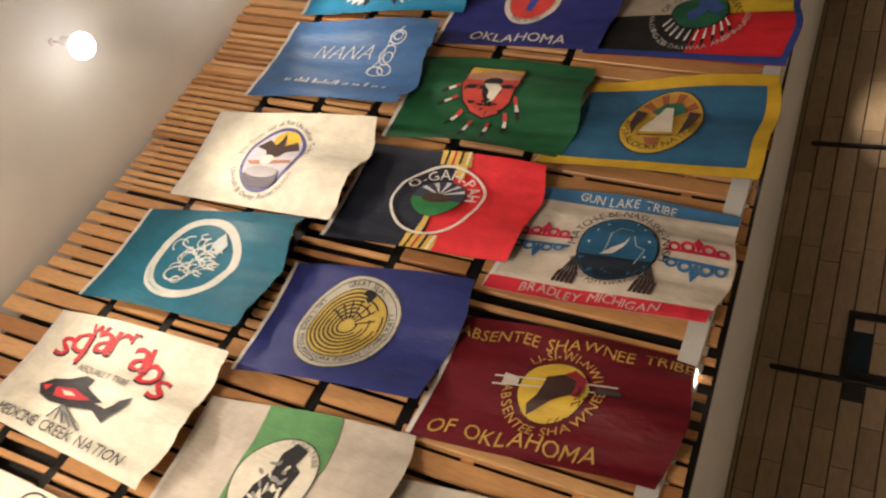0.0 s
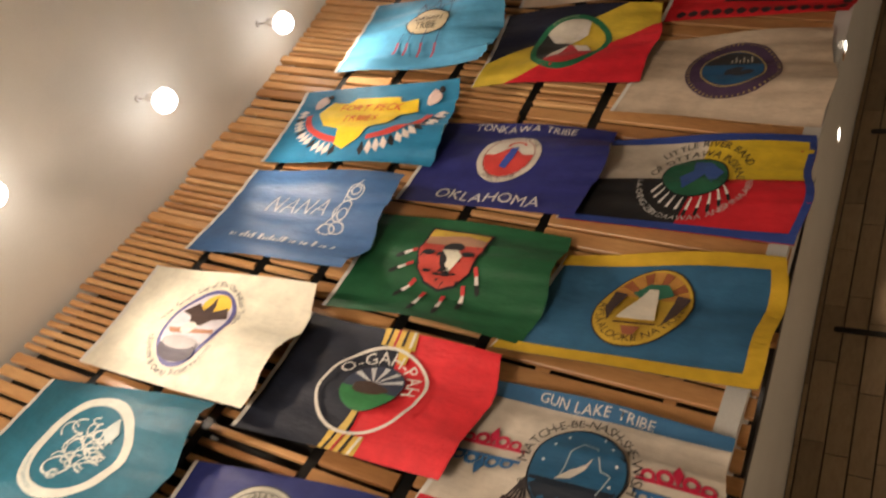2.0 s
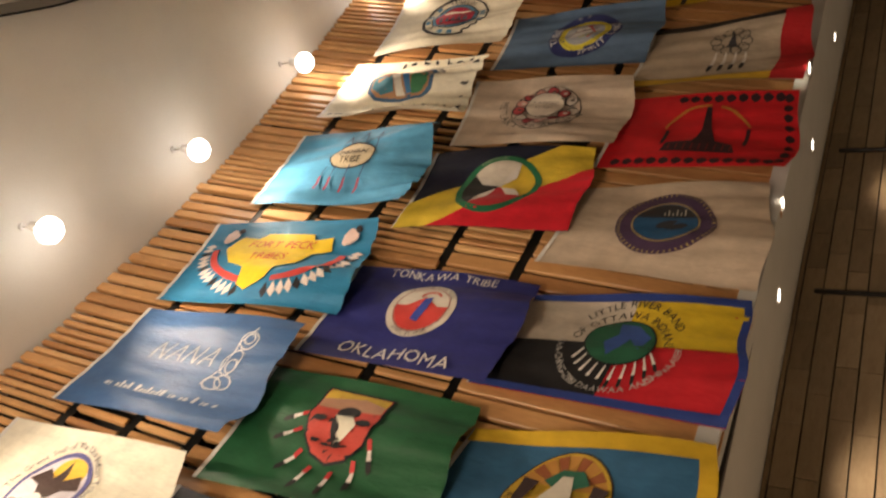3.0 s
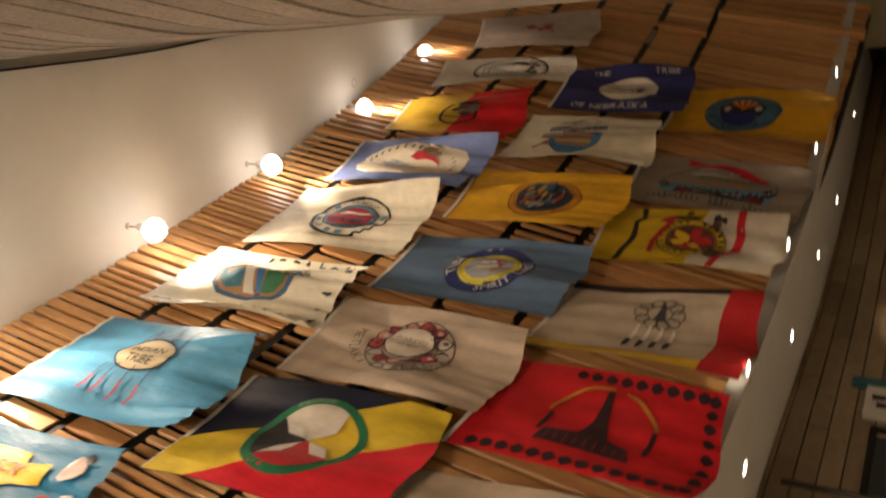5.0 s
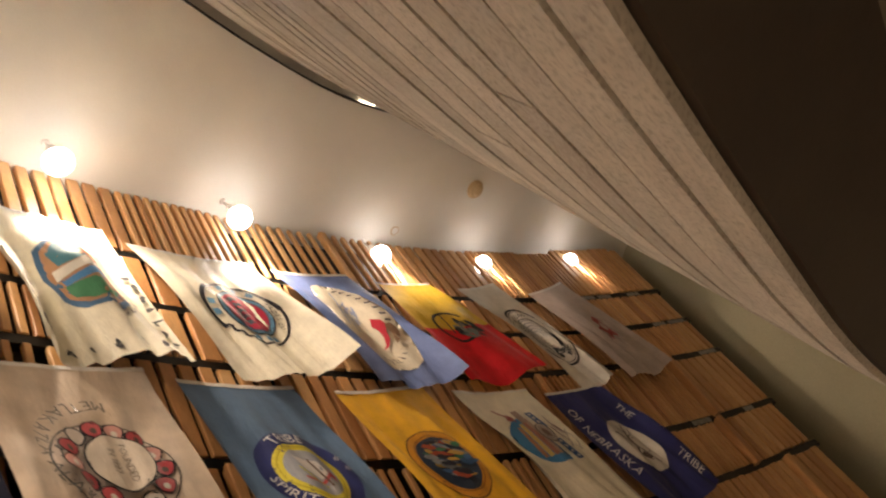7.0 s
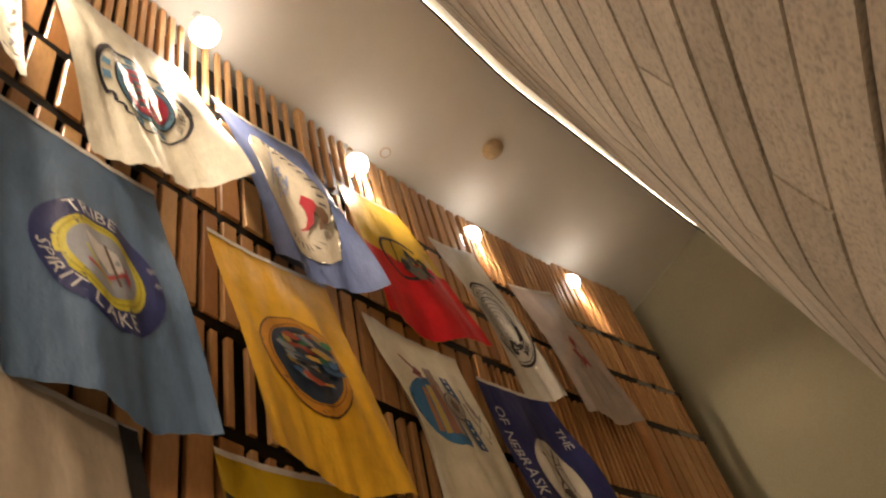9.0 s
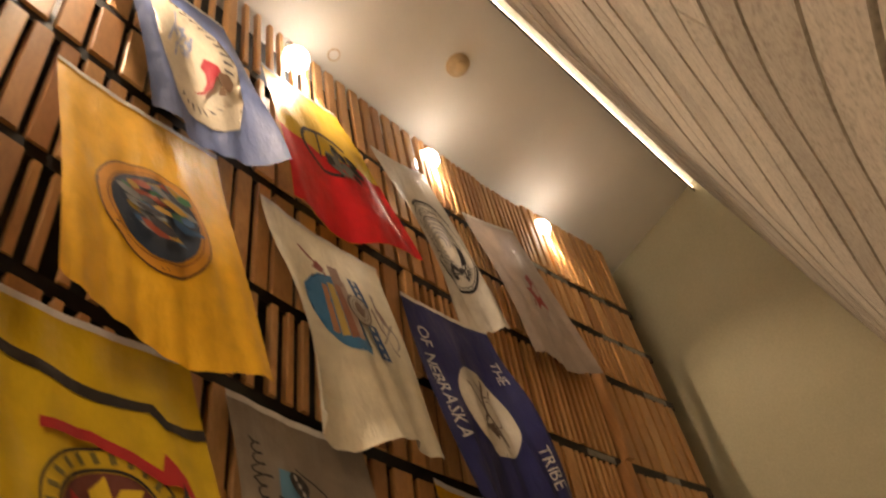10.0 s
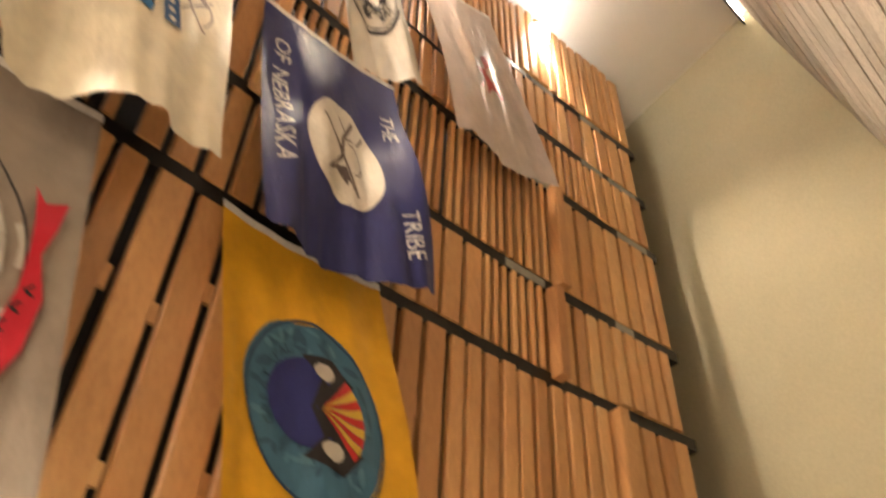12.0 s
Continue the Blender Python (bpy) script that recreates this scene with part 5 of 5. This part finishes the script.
def draw_claw(k):
    ink, red, gold = (0.03, 0.025, 0.02), (0.45, 0.03, 0.03), (0.62, 0.42, 0.03)
    k.poly("stripe", (0.6, 0.54, 0.44), [(0.86, 0.95), (1.5, 0.95), (1.5, 0), (0.82, 0), (0.8, 0.4)])
    k.poly("stripe", ink, [(0.3, 0.95), (0.35, 0.95), (0.37, 0.72), (0.31, 0.66), (0.32, 0.45), (0.28, 0.2), (0.26, 0.0), (0.21, 0.0), (0.23, 0.2), (0.27, 0.45), (0.27, 0.68), (0.33, 0.74)])
    k.poly("stripe", (0.55, 0.02, 0.03), [(1.1, 0.95), (1.16, 0.95), (1.18, 0.6), (1.12, 0.3), (1.04, 0.0), (0.98, 0.0), (1.06, 0.34), (1.11, 0.6)])
    k.disc("emblem", gold, 0.76, 0.46, 0.27, 0.27)
    k.ring("drawing", ink, 0.76, 0.46, 0.27, 0.27, 0.01)
    k.ring("drawing", ink, 0.76, 0.46, 0.2, 0.2, 0.012)
    k.disc("emblem", (0.14, 0.04, 0.03), 0.76, 0.46, 0.19, 0.19)
    for a in (150, 195, 250, 300, 10, 70):
        b = radians(a)
        k.poly("drawing", (gold, red, (0.5, 0.46, 0.38))[a % 3], [(0.76 + 0.05 * math.cos(b - 1), 0.46 + 0.05 * math.sin(b - 1)), (0.76 + 0.18 * math.cos(b - 0.2), 0.46 + 0.18 * math.sin(b - 0.2)), (0.76 + 0.14 * math.cos(b + 0.25), 0.46 + 0.14 * math.sin(b + 0.25)), (0.76 + 0.04 * math.cos(b + 1), 0.46 + 0.04 * math.sin(b + 1))])
    for a in range(100, 280, 15):
        b = radians(a)
        k.line("mark", (0.16, 0.13, 0.03), [(0.76 + 0.215 * math.cos(b), 0.46 + 0.215 * math.sin(b)), (0.76 + 0.255 * math.cos(b + 0.05), 0.46 + 0.255 * math.sin(b + 0.05))], 0.022)
    for a in range(-70, 80, 15):
        b = radians(a)
        k.line("mark", ink, [(0.76 + 0.215 * math.cos(b), 0.46 + 0.215 * math.sin(b)), (0.76 + 0.255 * math.cos(b + 0.05), 0.46 + 0.255 * math.sin(b + 0.05))], 0.028)
    k.poly("ribbon", red, [(0.46, 0.2), (0.44, 0.4), (0.5, 0.56), (0.55, 0.66), (0.48, 0.68), (0.56, 0.76), (0.66, 0.8), (0.6, 0.72), (0.6, 0.66), (0.54, 0.54), (0.48, 0.4), (0.5, 0.2)])
    k.poly("drawing", ink, [(0.58, 0.74), (0.66, 0.76), (0.8, 0.77), (0.84, 0.8), (0.8, 0.73), (0.66, 0.72)])
    k.disc("drawing", (0.16, 0.05, 0.02), 0.72, 0.83, 0.03, 0.05, 16, 0.08)
    k.specks("drawing", [ink, (0.15, 0.08, 0.06)], 0.98, 0.72, 0.05, 0.1, 7, 0.07, 7, turn=80)
    k.specks("mark", [ink], 1.0, 0.2, 0.06, 0.08, 9, 0.06, 17, turn=60)


def draw_ribbon(k):
    ink, red, pale = (0.02, 0.018, 0.02), (0.36, 0.012, 0.03), (0.5, 0.48, 0.45)
    k.poly("emblem", (0.1, 0.25, 0.38), [(0.28, 0.26), (0.27, 0.4), (0.34, 0.47), (0.6, 0.45), (0.9, 0.46), (1.2, 0.44), (1.26, 0.33), (1.22, 0.23), (0.9, 0.21), (0.5, 0.21)])
    crown = [(0.42, 0.2)]
    r = random.Random(8)
    for j in range(14):
        x = 0.42 + 0.055 * j
        crown += [(x, 0.31 + r.uniform(-0.01, 0.03)), (x + 0.026, 0.38 + r.uniform(-0.02, 0.05))]
    k.poly("emblem_field", ink, crown + [(1.19, 0.3), (1.18, 0.2)])
    for x in (0.46, 1.06):
        for j in range(3):
            k.line("mark", red, [(x + 0.035 * j, 0.22), (x + 0.035 * j + 0.02, 0.34 - 0.02 * j)], 0.018)
    k.word(pale, "Since", 0.68, 0.28, 0.1, lean=0.15)
    k.word(pale, "1899", 0.92, 0.28, 0.1)
    for x in (0.32, 1.2):
        k.disc("drawing", ink, x, 0.39, 0.055, 0.075, 20, 0.08)
        for j in range(3):
            k.disc("drawing", pale, x - 0.025 + 0.025 * j, 0.36 + 0.03 * j, 0.014, 0.014, 8)
    k.word((0.5, 0.15, 0.03), "LAVA", 0.78, 0.53, 0.16, lean=0.1)
    for j in range(7):
        x = 0.56 + 0.07 * j
        k.poly("drawing", (0.05, 0.2, 0.08), [(x, 0.59), (x + 0.02, 0.66), (x + 0.03, 0.6), (x + 0.05, 0.64), (x + 0.06, 0.58)])
    for x0, y0, x1, y1, w in ((0.5, 0.64, 0.72, 0.7, 0.05), (0.7, 0.68, 0.98, 0.66, 0.035), (0.82, 0.75, 1.06, 0.7, 0.03), (0.56, 0.74, 0.7, 0.77, 0.03)):
        k.line("drawing", (0.42, 0.39, 0.34), [(x0, y0), ((x0 + x1) / 2, (y0 + y1) / 2 + 0.015), (x1, y1)], w)
    k.line("drawing", ink, [(0.76 + 0.5 * math.cos(radians(a)), 0.36 + 0.43 * math.sin(radians(a))) for a in range(0, 181, 9)], 0.009)
    k.poly("ribbon", (0.48, 0.012, 0.03), [(0.42, 0.76), (0.47, 0.8), (0.44, 0.88), (0.54, 0.86), (0.64, 0.825), (0.78, 0.86), (0.94, 0.83), (1.08, 0.74), (1.16, 0.71), (1.12, 0.65), (1.17, 0.57), (1.06, 0.63), (0.9, 0.74), (0.76, 0.78), (0.64, 0.785), (0.54, 0.78)])
    for j in range(6):
        x = 0.74 + 0.055 * j
        k.line("lettering", ink, [(x, 0.83 - 0.03 * j), (x + 0.02, 0.8 - 0.03 * j), (x + 0.035, 0.83 - 0.03 * j)], 0.01)
    r = random.Random(3)
    for x0, x1 in ((0.2, 0.66), (0.74, 0.96), (1.03, 1.32)):
        pts, a, h = [], 0.0, 0.05
        while x0 < x1:
            if a % 6.2 < 0.55:
                h = r.choice((0.02, 0.026, 0.03, 0.055))
            pts.append((x0 + 0.012 * math.sin(a), 0.085 + h * (0.4 - math.cos(a))))
            a, x0 = a + 0.55, x0 + 0.0042
        k.line("lettering", ink, pts, 0.008)


def draw_sun_shield(k):
    k.disc("emblem_ring", (0.05, 0.14, 0.22), 0.68, 0.47, 0.35, 0.33, wob=0.06)
    k.specks("mark", [(0.03, 0.09, 0.15), (0.08, 0.2, 0.28)], 0.68, 0.47, 0.31, 0.3, 70, 0.035, 3)
    k.ring("emblem_edge", (0.02, 0.05, 0.1), 0.68, 0.47, 0.345, 0.325, 0.012)
    k.arc((0.02, 0.06, 0.1), "GREAT SEAL", 0.68, 0.47, 0.25, 0.24, 250, 0.06)
    k.disc("emblem", (0.02, 0.025, 0.14), 0.66, 0.43, 0.17, 0.19)
    k.poly("emblem_field", (0.02, 0.018, 0.02), [(0.48, 0.4), (0.46, 0.56), (0.54, 0.66), (0.66, 0.52), (0.8, 0.66), (0.9, 0.54), (0.86, 0.38), (0.78, 0.46), (0.68, 0.42), (0.56, 0.48)])
    for j in range(9):
        a = radians(48 + j * 10.5)
        k.poly("ray", (0.5, 0.03, 0.03) if j % 2 == 0 else (0.62, 0.42, 0.06), [(0.68, 0.46)] + [(0.68 + 0.2 * math.cos(a + o), 0.46 + 0.22 * math.sin(a + o)) for o in (-0.09, 0.09)])
    for x in (0.54, 0.83):
        k.disc("drawing", (0.5, 0.47, 0.4), x, 0.49, 0.035, 0.05, 12, 0.1)


HANGS = "nylon flag on wooden slats, "
flag("white " + HANGS + "with a red disc", (-0.52, 0.36, -0.6, 0.28), (6.33, 6.4, 4.93, 4.96), (0.14, 0.14), WHITE, draw_red_disc, 0.018, 1)
flag("white " + HANGS + "with a black and red salmon", (0.62, 1.49, 0.51, 1.5), (6.47, 6.47, 4.98, 4.96), (0.16, 0.16), WHITE, draw_salmon, 0.02, 2)
flag("teal " + HANGS + "with a white oval seal", (1.64, 2.52, 1.68, 2.69), (6.47, 6.46, 5.03, 5.08), (0.16, 0.16), (0.012, 0.13, 0.2), draw_teal, 0.02, 3)
flag("white " + HANGS + "with an eagle seal", (2.7, 3.66, 2.71, 3.73), (6.39, 6.49, 4.89, 4.95), (0.16, 0.16), WHITE, draw_eagle_seal, 0.018, 4)
flag("mid-blue " + HANGS + "with thin white line drawing", (3.86, 4.83, 3.91, 4.89), (6.38, 6.34, 4.87, 4.86), (0.16, 0.16), (0.04, 0.12, 0.29), draw_blue_strokes, 0.024, 5)
flag("bright blue " + HANGS + "with a yellow map", (4.93, 5.84, 5.11, 6.12), (6.36, 6.44, 4.78, 4.95), (0.16, 0.16), (0.02, 0.2, 0.38), draw_headdress, 0.028, 6)
flag("light blue " + HANGS + "with a cream hide", (6.16, 7.14, 6.32, 7.4), (6.32, 6.35, 4.86, 4.99), (0.16, 0.16), (0.08, 0.3, 0.5), draw_hide, 0.05, 7)
flag("creased white " + HANGS + "with a river emblem", (7.42, 8.3, 7.64, 8.48), (6.37, 6.35, 5.0, 4.93), (0.14, 0.24), WHITE, draw_basin, 0.06, 8)
flag("cream " + HANGS + "with an oval red seal", (8.44, 9.44, 8.91, 9.52), (6.25, 6.3, 5.01, 4.85), (0.08, 0.45), (0.72, 0.68, 0.55), draw_red_oval, 0.03, 9)
flag("periwinkle " + HANGS + "with a cream map shape", (9.63, 10.44, 10.05, 10.7), (6.26, 6.35, 5.01, 4.88), (0.09, 0.3), (0.16, 0.22, 0.45), draw_map_shape, 0.025, 10)
flag("yellow and red " + HANGS + "with a black emblem", (10.75, 11.42, 10.9, 11.93), (6.29, 6.35, 4.95, 5.07), (0.14, 0.2), (0.7, 0.46, 0.04), draw_two_tone, 0.014, 11)
flag("white " + HANGS + "with a black-lined shield", (11.75, 12.35, 12.35, 12.72), (6.28, 6.4, 4.91, 4.89), (0.1, 0.22), (0.66, 0.63, 0.56), draw_shield_lines, 0.02, 12)
flag("pinkish grey " + HANGS + "with a small red drawing", (12.73, 13.42, 13.03, 13.9), (6.23, 6.43, 4.87, 5.04), (0.15, 0.1), (0.55, 0.47, 0.43), draw_red_figure, 0.016, 13)
flag("white and green " + HANGS + "with a black seal", (0.24, 1.24, 0.4, 1.38), (4.92, 4.96, 3.59, 3.59), (0.14, 0.11), (0.6, 0.55, 0.46), draw_green_band, 0.018, 14)
flag("royal blue " + HANGS + "with a golden maze seal", (1.44, 2.36, 1.58, 2.51), (4.96, 4.99, 3.67, 3.66), (0.11, 0.11), (0.025, 0.035, 0.17), draw_maze, 0.02, 15)
flag("black and red " + HANGS + "with a bison roundel", (2.64, 3.59, 2.7, 3.55), (4.94, 4.97, 3.52, 3.51), (0.11, 0.11), (0.014, 0.018, 0.032), draw_bison, 0.02, 16)
flag("green " + HANGS + "with a red feathered shield", (3.66, 4.6, 3.73, 4.65), (4.92, 4.97, 3.48, 3.47), (0.11, 0.11), (0.015, 0.1, 0.04), draw_shield_feathers, 0.024, 17)
flag("dark blue " + HANGS + "with a red-white seal", (4.76, 5.68, 4.79, 5.8), (4.92, 4.92, 3.5, 3.5), (0.14, 0.11), (0.025, 0.03, 0.17), draw_star_seal, 0.024, 18)
flag("tricolour " + HANGS + "with a green wheel", (6.13, 7.14, 6.39, 7.38), (4.88, 4.93, 3.5, 3.57), (0.11, 0.11), (0.015, 0.018, 0.04), draw_wheel, 0.022, 19)
flag("cream " + HANGS + "with a ring of carved shapes", (7.26, 8.22, 7.4, 8.34), (4.86, 4.98, 3.44, 3.5), (0.14, 0.18), (0.58, 0.48, 0.38), draw_carved_ring, 0.026, 20)
flag("steel-blue " + HANGS + "with a navy and yellow seal", (8.41, 9.26, 8.7, 9.5), (4.92, 4.95, 3.51, 3.47), (0.12, 0.3), (0.1, 0.17, 0.28), draw_lake, 0.026, 21)
flag("golden " + HANGS + "with a dark oval emblem", (9.59, 10.47, 9.74, 10.66), (4.92, 5.02, 3.52, 3.53), (0.24, 0.31), (0.74, 0.41, 0.025), draw_gold_oval, 0.02, 22)
flag("off-white " + HANGS + "with a blue emblem", (10.76, 11.64, 10.98, 11.8), (4.95, 4.94, 3.57, 3.62), (0.26, 0.32), (0.73, 0.68, 0.54), draw_canoe, 0.035, 23)
flag("navy " + HANGS + "with a white disc", (11.84, 12.64, 12.01, 12.84), (4.88, 4.94, 3.48, 3.6), (0.22, 0.29), (0.022, 0.026, 0.12), draw_nebraska, 0.03, 24)
flag("off-white " + HANGS + "with a faint line drawing", (0.27, 1.12, 0.35, 1.26), (3.63, 3.59, 2.16, 2.18), (0.14, 0.14), (0.6, 0.55, 0.46), draw_faint, 0.018, 25)
flag("maroon " + HANGS + "with a golden disc", (1.39, 2.27, 1.49, 2.39), (3.67, 3.66, 2.26, 2.22), (0.11, 0.11), (0.13, 0.006, 0.014), draw_maroon, 0.03, 26)
flag("white " + HANGS + "with a night-blue disc", (2.52, 3.45, 2.58, 3.47), (3.63, 3.56, 2.22, 2.17), (0.11, 0.11), (0.62, 0.56, 0.47), draw_lake_night, 0.022, 27)
flag("blue " + HANGS + "with a golden border and seal", (3.66, 4.52, 3.74, 4.74), (3.65, 3.45, 2.12, 2.14), (0.11, 0.11), (0.035, 0.13, 0.25), draw_gold_border, 0.024, 28)
flag("quartered " + HANGS + "with a globe and feathers", (4.83, 5.7, 4.91, 5.94), (3.64, 3.5, 2.12, 2.14), (0.11, 0.11), (0.55, 0.02, 0.03), draw_quarters, 0.024, 29)
flag("cream " + HANGS + "with a purple oval seal", (6.04, 6.94, 6.08, 7.25), (3.63, 3.55, 2.13, 2.21), (0.11, 0.11), (0.56, 0.46, 0.35), draw_purple, 0.024, 30)
flag("red " + HANGS + "with black border marks and tower", (7.21, 8.16, 7.31, 8.31), (3.55, 3.55, 2.12, 2.14), (0.14, 0.2), (0.55, 0.015, 0.022), draw_tower, 0.02, 31)
flag("white and black " + HANGS + "with a feathered medallion", (8.35, 9.26, 8.58, 9.56), (3.58, 3.52, 2.14, 2.18), (0.14, 0.2), (0.52, 0.44, 0.34), draw_medallion, 0.024, 32)
flag("yellow and white " + HANGS + "with a red band", (9.63, 10.45, 9.92, 10.82), (3.59, 3.69, 2.2, 2.21), (0.14, 0.2), (0.66, 0.45, 0.025), draw_claw, 0.024, 33)
flag("grey " + HANGS + "with a red ribbon", (10.64, 11.44, 10.88, 11.68), (3.65, 3.7, 2.17, 2.18), (0.14, 0.2), (0.26, 0.215, 0.17), draw_ribbon, 0.02, 34)
flag("golden " + HANGS + "with a blue sun shield", (11.94, 12.72, 12.28, 13.08), (3.68, 3.7, 2.16, 2.2), (0.14, 0.15), (0.7, 0.37, 0.02), draw_sun_shield, 0.024, 35)

# ---- stone wall under the soffit, tiles, openings ----
back_verts, back_faces = [], []
wall_back = tagged(part("wall_back", [v for p in back for v in ((p.x, p.y + 0.03, 0), (p.x, p.y + 0.03, SOFFIT), (p.x + 0.1, p.y + 0.3, SOFFIT), (p.x + 0.1, p.y + 0.3, 0))],
    [f for i in range(len(back) - 1) for f in ((4 * i, 4 * i + 4, 4 * i + 5, 4 * i + 1), (4 * i + 2, 4 * i + 6, 4 * i + 7, 4 * i + 3))], BLACK), "back wall faced with courses of honed sandstone", "wall", kind="structure")
fine = catmull(BACK, 0.02)
dist = [0.0]
for a, b in zip(fine, fine[1:]):
    dist.append(dist[-1] + (b - a).length)
FX, FY = [p.x for p in fine], [p.y for p in fine]


def along_back(d, off=0.0):
    x, y = float(np.interp(d, dist, FX)), float(np.interp(d, dist, FY))
    x2, y2 = float(np.interp(d + 0.05, dist, FX)), float(np.interp(d + 0.05, dist, FY))
    t = Vector((x2 - x, y2 - y, 0)).normalized() if (x2, y2) != (x, y) else Vector((1, -0.5, 0)).normalized()
    return Vector((x, y, 0)) + Vector((t.y, -t.x, 0)) * off


WINDOWS = [(10.8, 11.28), (15.2, 17.6), (19.6, 21.0)]
tile_parts, tv, tf = 0, [], []
z = 0.0
rng = random.Random(3)
course = 0
while z < SOFFIT - 0.02:
    hgt = min(0.155, SOFFIT - z - 0.004)
    d = -rng.uniform(0, 0.6)
    while d < dist[-1] - 0.1:
        w = rng.uniform(0.42, 0.75)
        a, b = max(d, 0.0), min(d + w, dist[-1])
        inside = any(w0 < (a + b) / 2 < w1 for w0, w1 in WINDOWS) and 0.35 < z < 1.7
        if b - a > 0.05 and not inside:
            o = rng.uniform(0.0, 0.006)
            pts = [along_back(a + 0.003, 0.004 + o), along_back(b - 0.003, 0.004 + o), along_back(b - 0.003, -0.028), along_back(a + 0.003, -0.028)]
            vs = [(p.x, p.y, zz) for zz in (z + 0.003, z + hgt - 0.003) for p in pts]
            if 6.0 < a < 15.0 and z > 1.2 and tile_parts < 160:
                part("tile", vs, box_faces(0), TILE, wall_back)
                tile_parts += 1
            else:
                o2 = len(tv)
                tv += vs
                tf += box_faces(o2)
        d += w
    z += 0.16
    course += 1
tagged(part("tile_courses", tv, tf, TILE, wall_back), kind="stuff")
for k, (w0, w1) in enumerate(WINDOWS):
    win = tagged(empty("window_%d" % (k + 1), along_back((w0 + w1) / 2)), "dark display window set into the sandstone wall", "window", kind="structure")
    org = win.location.copy()
    q = lambda d, o, z: along_back(d, o) + Vector((0, 0, z)) - org
    part("pane", [q(w0, 0.0, 0.36), q(w1, 0.0, 0.36), q(w1, 0.0, 1.76), q(w0, 0.0, 1.76), q(w0, -0.01, 0.36), q(w1, -0.01, 0.36), q(w1, -0.01, 1.76), q(w0, -0.01, 1.76)], box_faces(0), GLASS_M, win)
    for a, b, z0, z1 in ((w0 - 0.03, w0 + 0.03, 0.33, 1.79), (w1 - 0.03, w1 + 0.03, 0.33, 1.79), (w0, w1, 1.74, 1.79), (w0, w1, 0.33, 0.38)):
        part("window_frame", [q(x, o, zz) for zz in (z0, z1) for x, o in ((a, 0.03), (b, 0.03), (b, -0.02), (a, -0.02))], box_faces(0), STEEL, win)
for d0 in (10.72, 12.7, 14.65, 16.55):
    p = along_back(d0, 0.14)
    rod = empty("hanger_rod", (p.x, p.y, 0))
    tagged(rod, "slim black steel upright standing before the sandstone wall", "steel upright", "steel uprights")
    part("rod", *lathe([(0.022, 0.0), (0.022, 2.25), (0.018, 2.28)], 12), STEEL, rod)
    part("foot_plate", *lathe([(0.07, 0.0), (0.07, 0.012), (0.03, 0.014)], 16), STEEL, rod)

# pale notice board with a teal strip beside the far display window
board_at = along_back(18.0, 0.05)
notice = tagged(empty("notice_board", (board_at.x, board_at.y, 0)), "pale notice board with a teal strip on the sandstone wall", "notice board")


def on_back(d0, d1, z0, z1, near, far):
    place = Vector((board_at.x, board_at.y, 0))
    return [along_back(d, o) + Vector((0, 0, z)) - place for z in (z0, z1) for d, o in ((d0, near), (d1, near), (d1, far), (d0, far))]


part("panel", on_back(17.74, 18.2, 0.9, 1.86, 0.06, 0.01), box_faces(0), surface("off_white_board", (0.5, 0.48, 0.42), 0.06, 5, 0.6), notice)
part("strip", on_back(18.22, 18.32, 0.9, 1.98, 0.065, 0.01), box_faces(0), surface("teal_paint", (0.01, 0.11, 0.12), 0.1, 5, 0.5), notice, "teal edge strip")
for d0, z0 in ((17.86, 1.66), (17.98, 1.7)):
    part("mark", on_back(d0, d0 + 0.07, z0, z0 + 0.11, 0.066, 0.061), box_faces(0), BLACK, notice, "dark printed mark")

# ---- boards of the drum, then slats ----
rng = random.Random(11)
z, k = DRUM_Z, 0
while z < 7.25:
    hgt = (0.18, 0.21, 0.24, 0.19)[k % 4]
    top = min(z + hgt, 7.29)
    i = 0
    while i < last:
        j = min(last, i + rng.randint(26, 44))
        if last - j < 8:
            j = last
        part("board", *ribbon(i, j, -0.03, rng.uniform(-0.003, 0.004), z + 0.011, top - 0.011, 0.012), BOARD, drum)
        i = j
    z, k = top, k + 1
for pts in near_slats:
    part("slat", pts, SLAT_FACES, SLAT, wall_slatted)
tagged(part("slat_courses", far_verts, far_faces, SLAT, wall_slatted), kind="stuff")
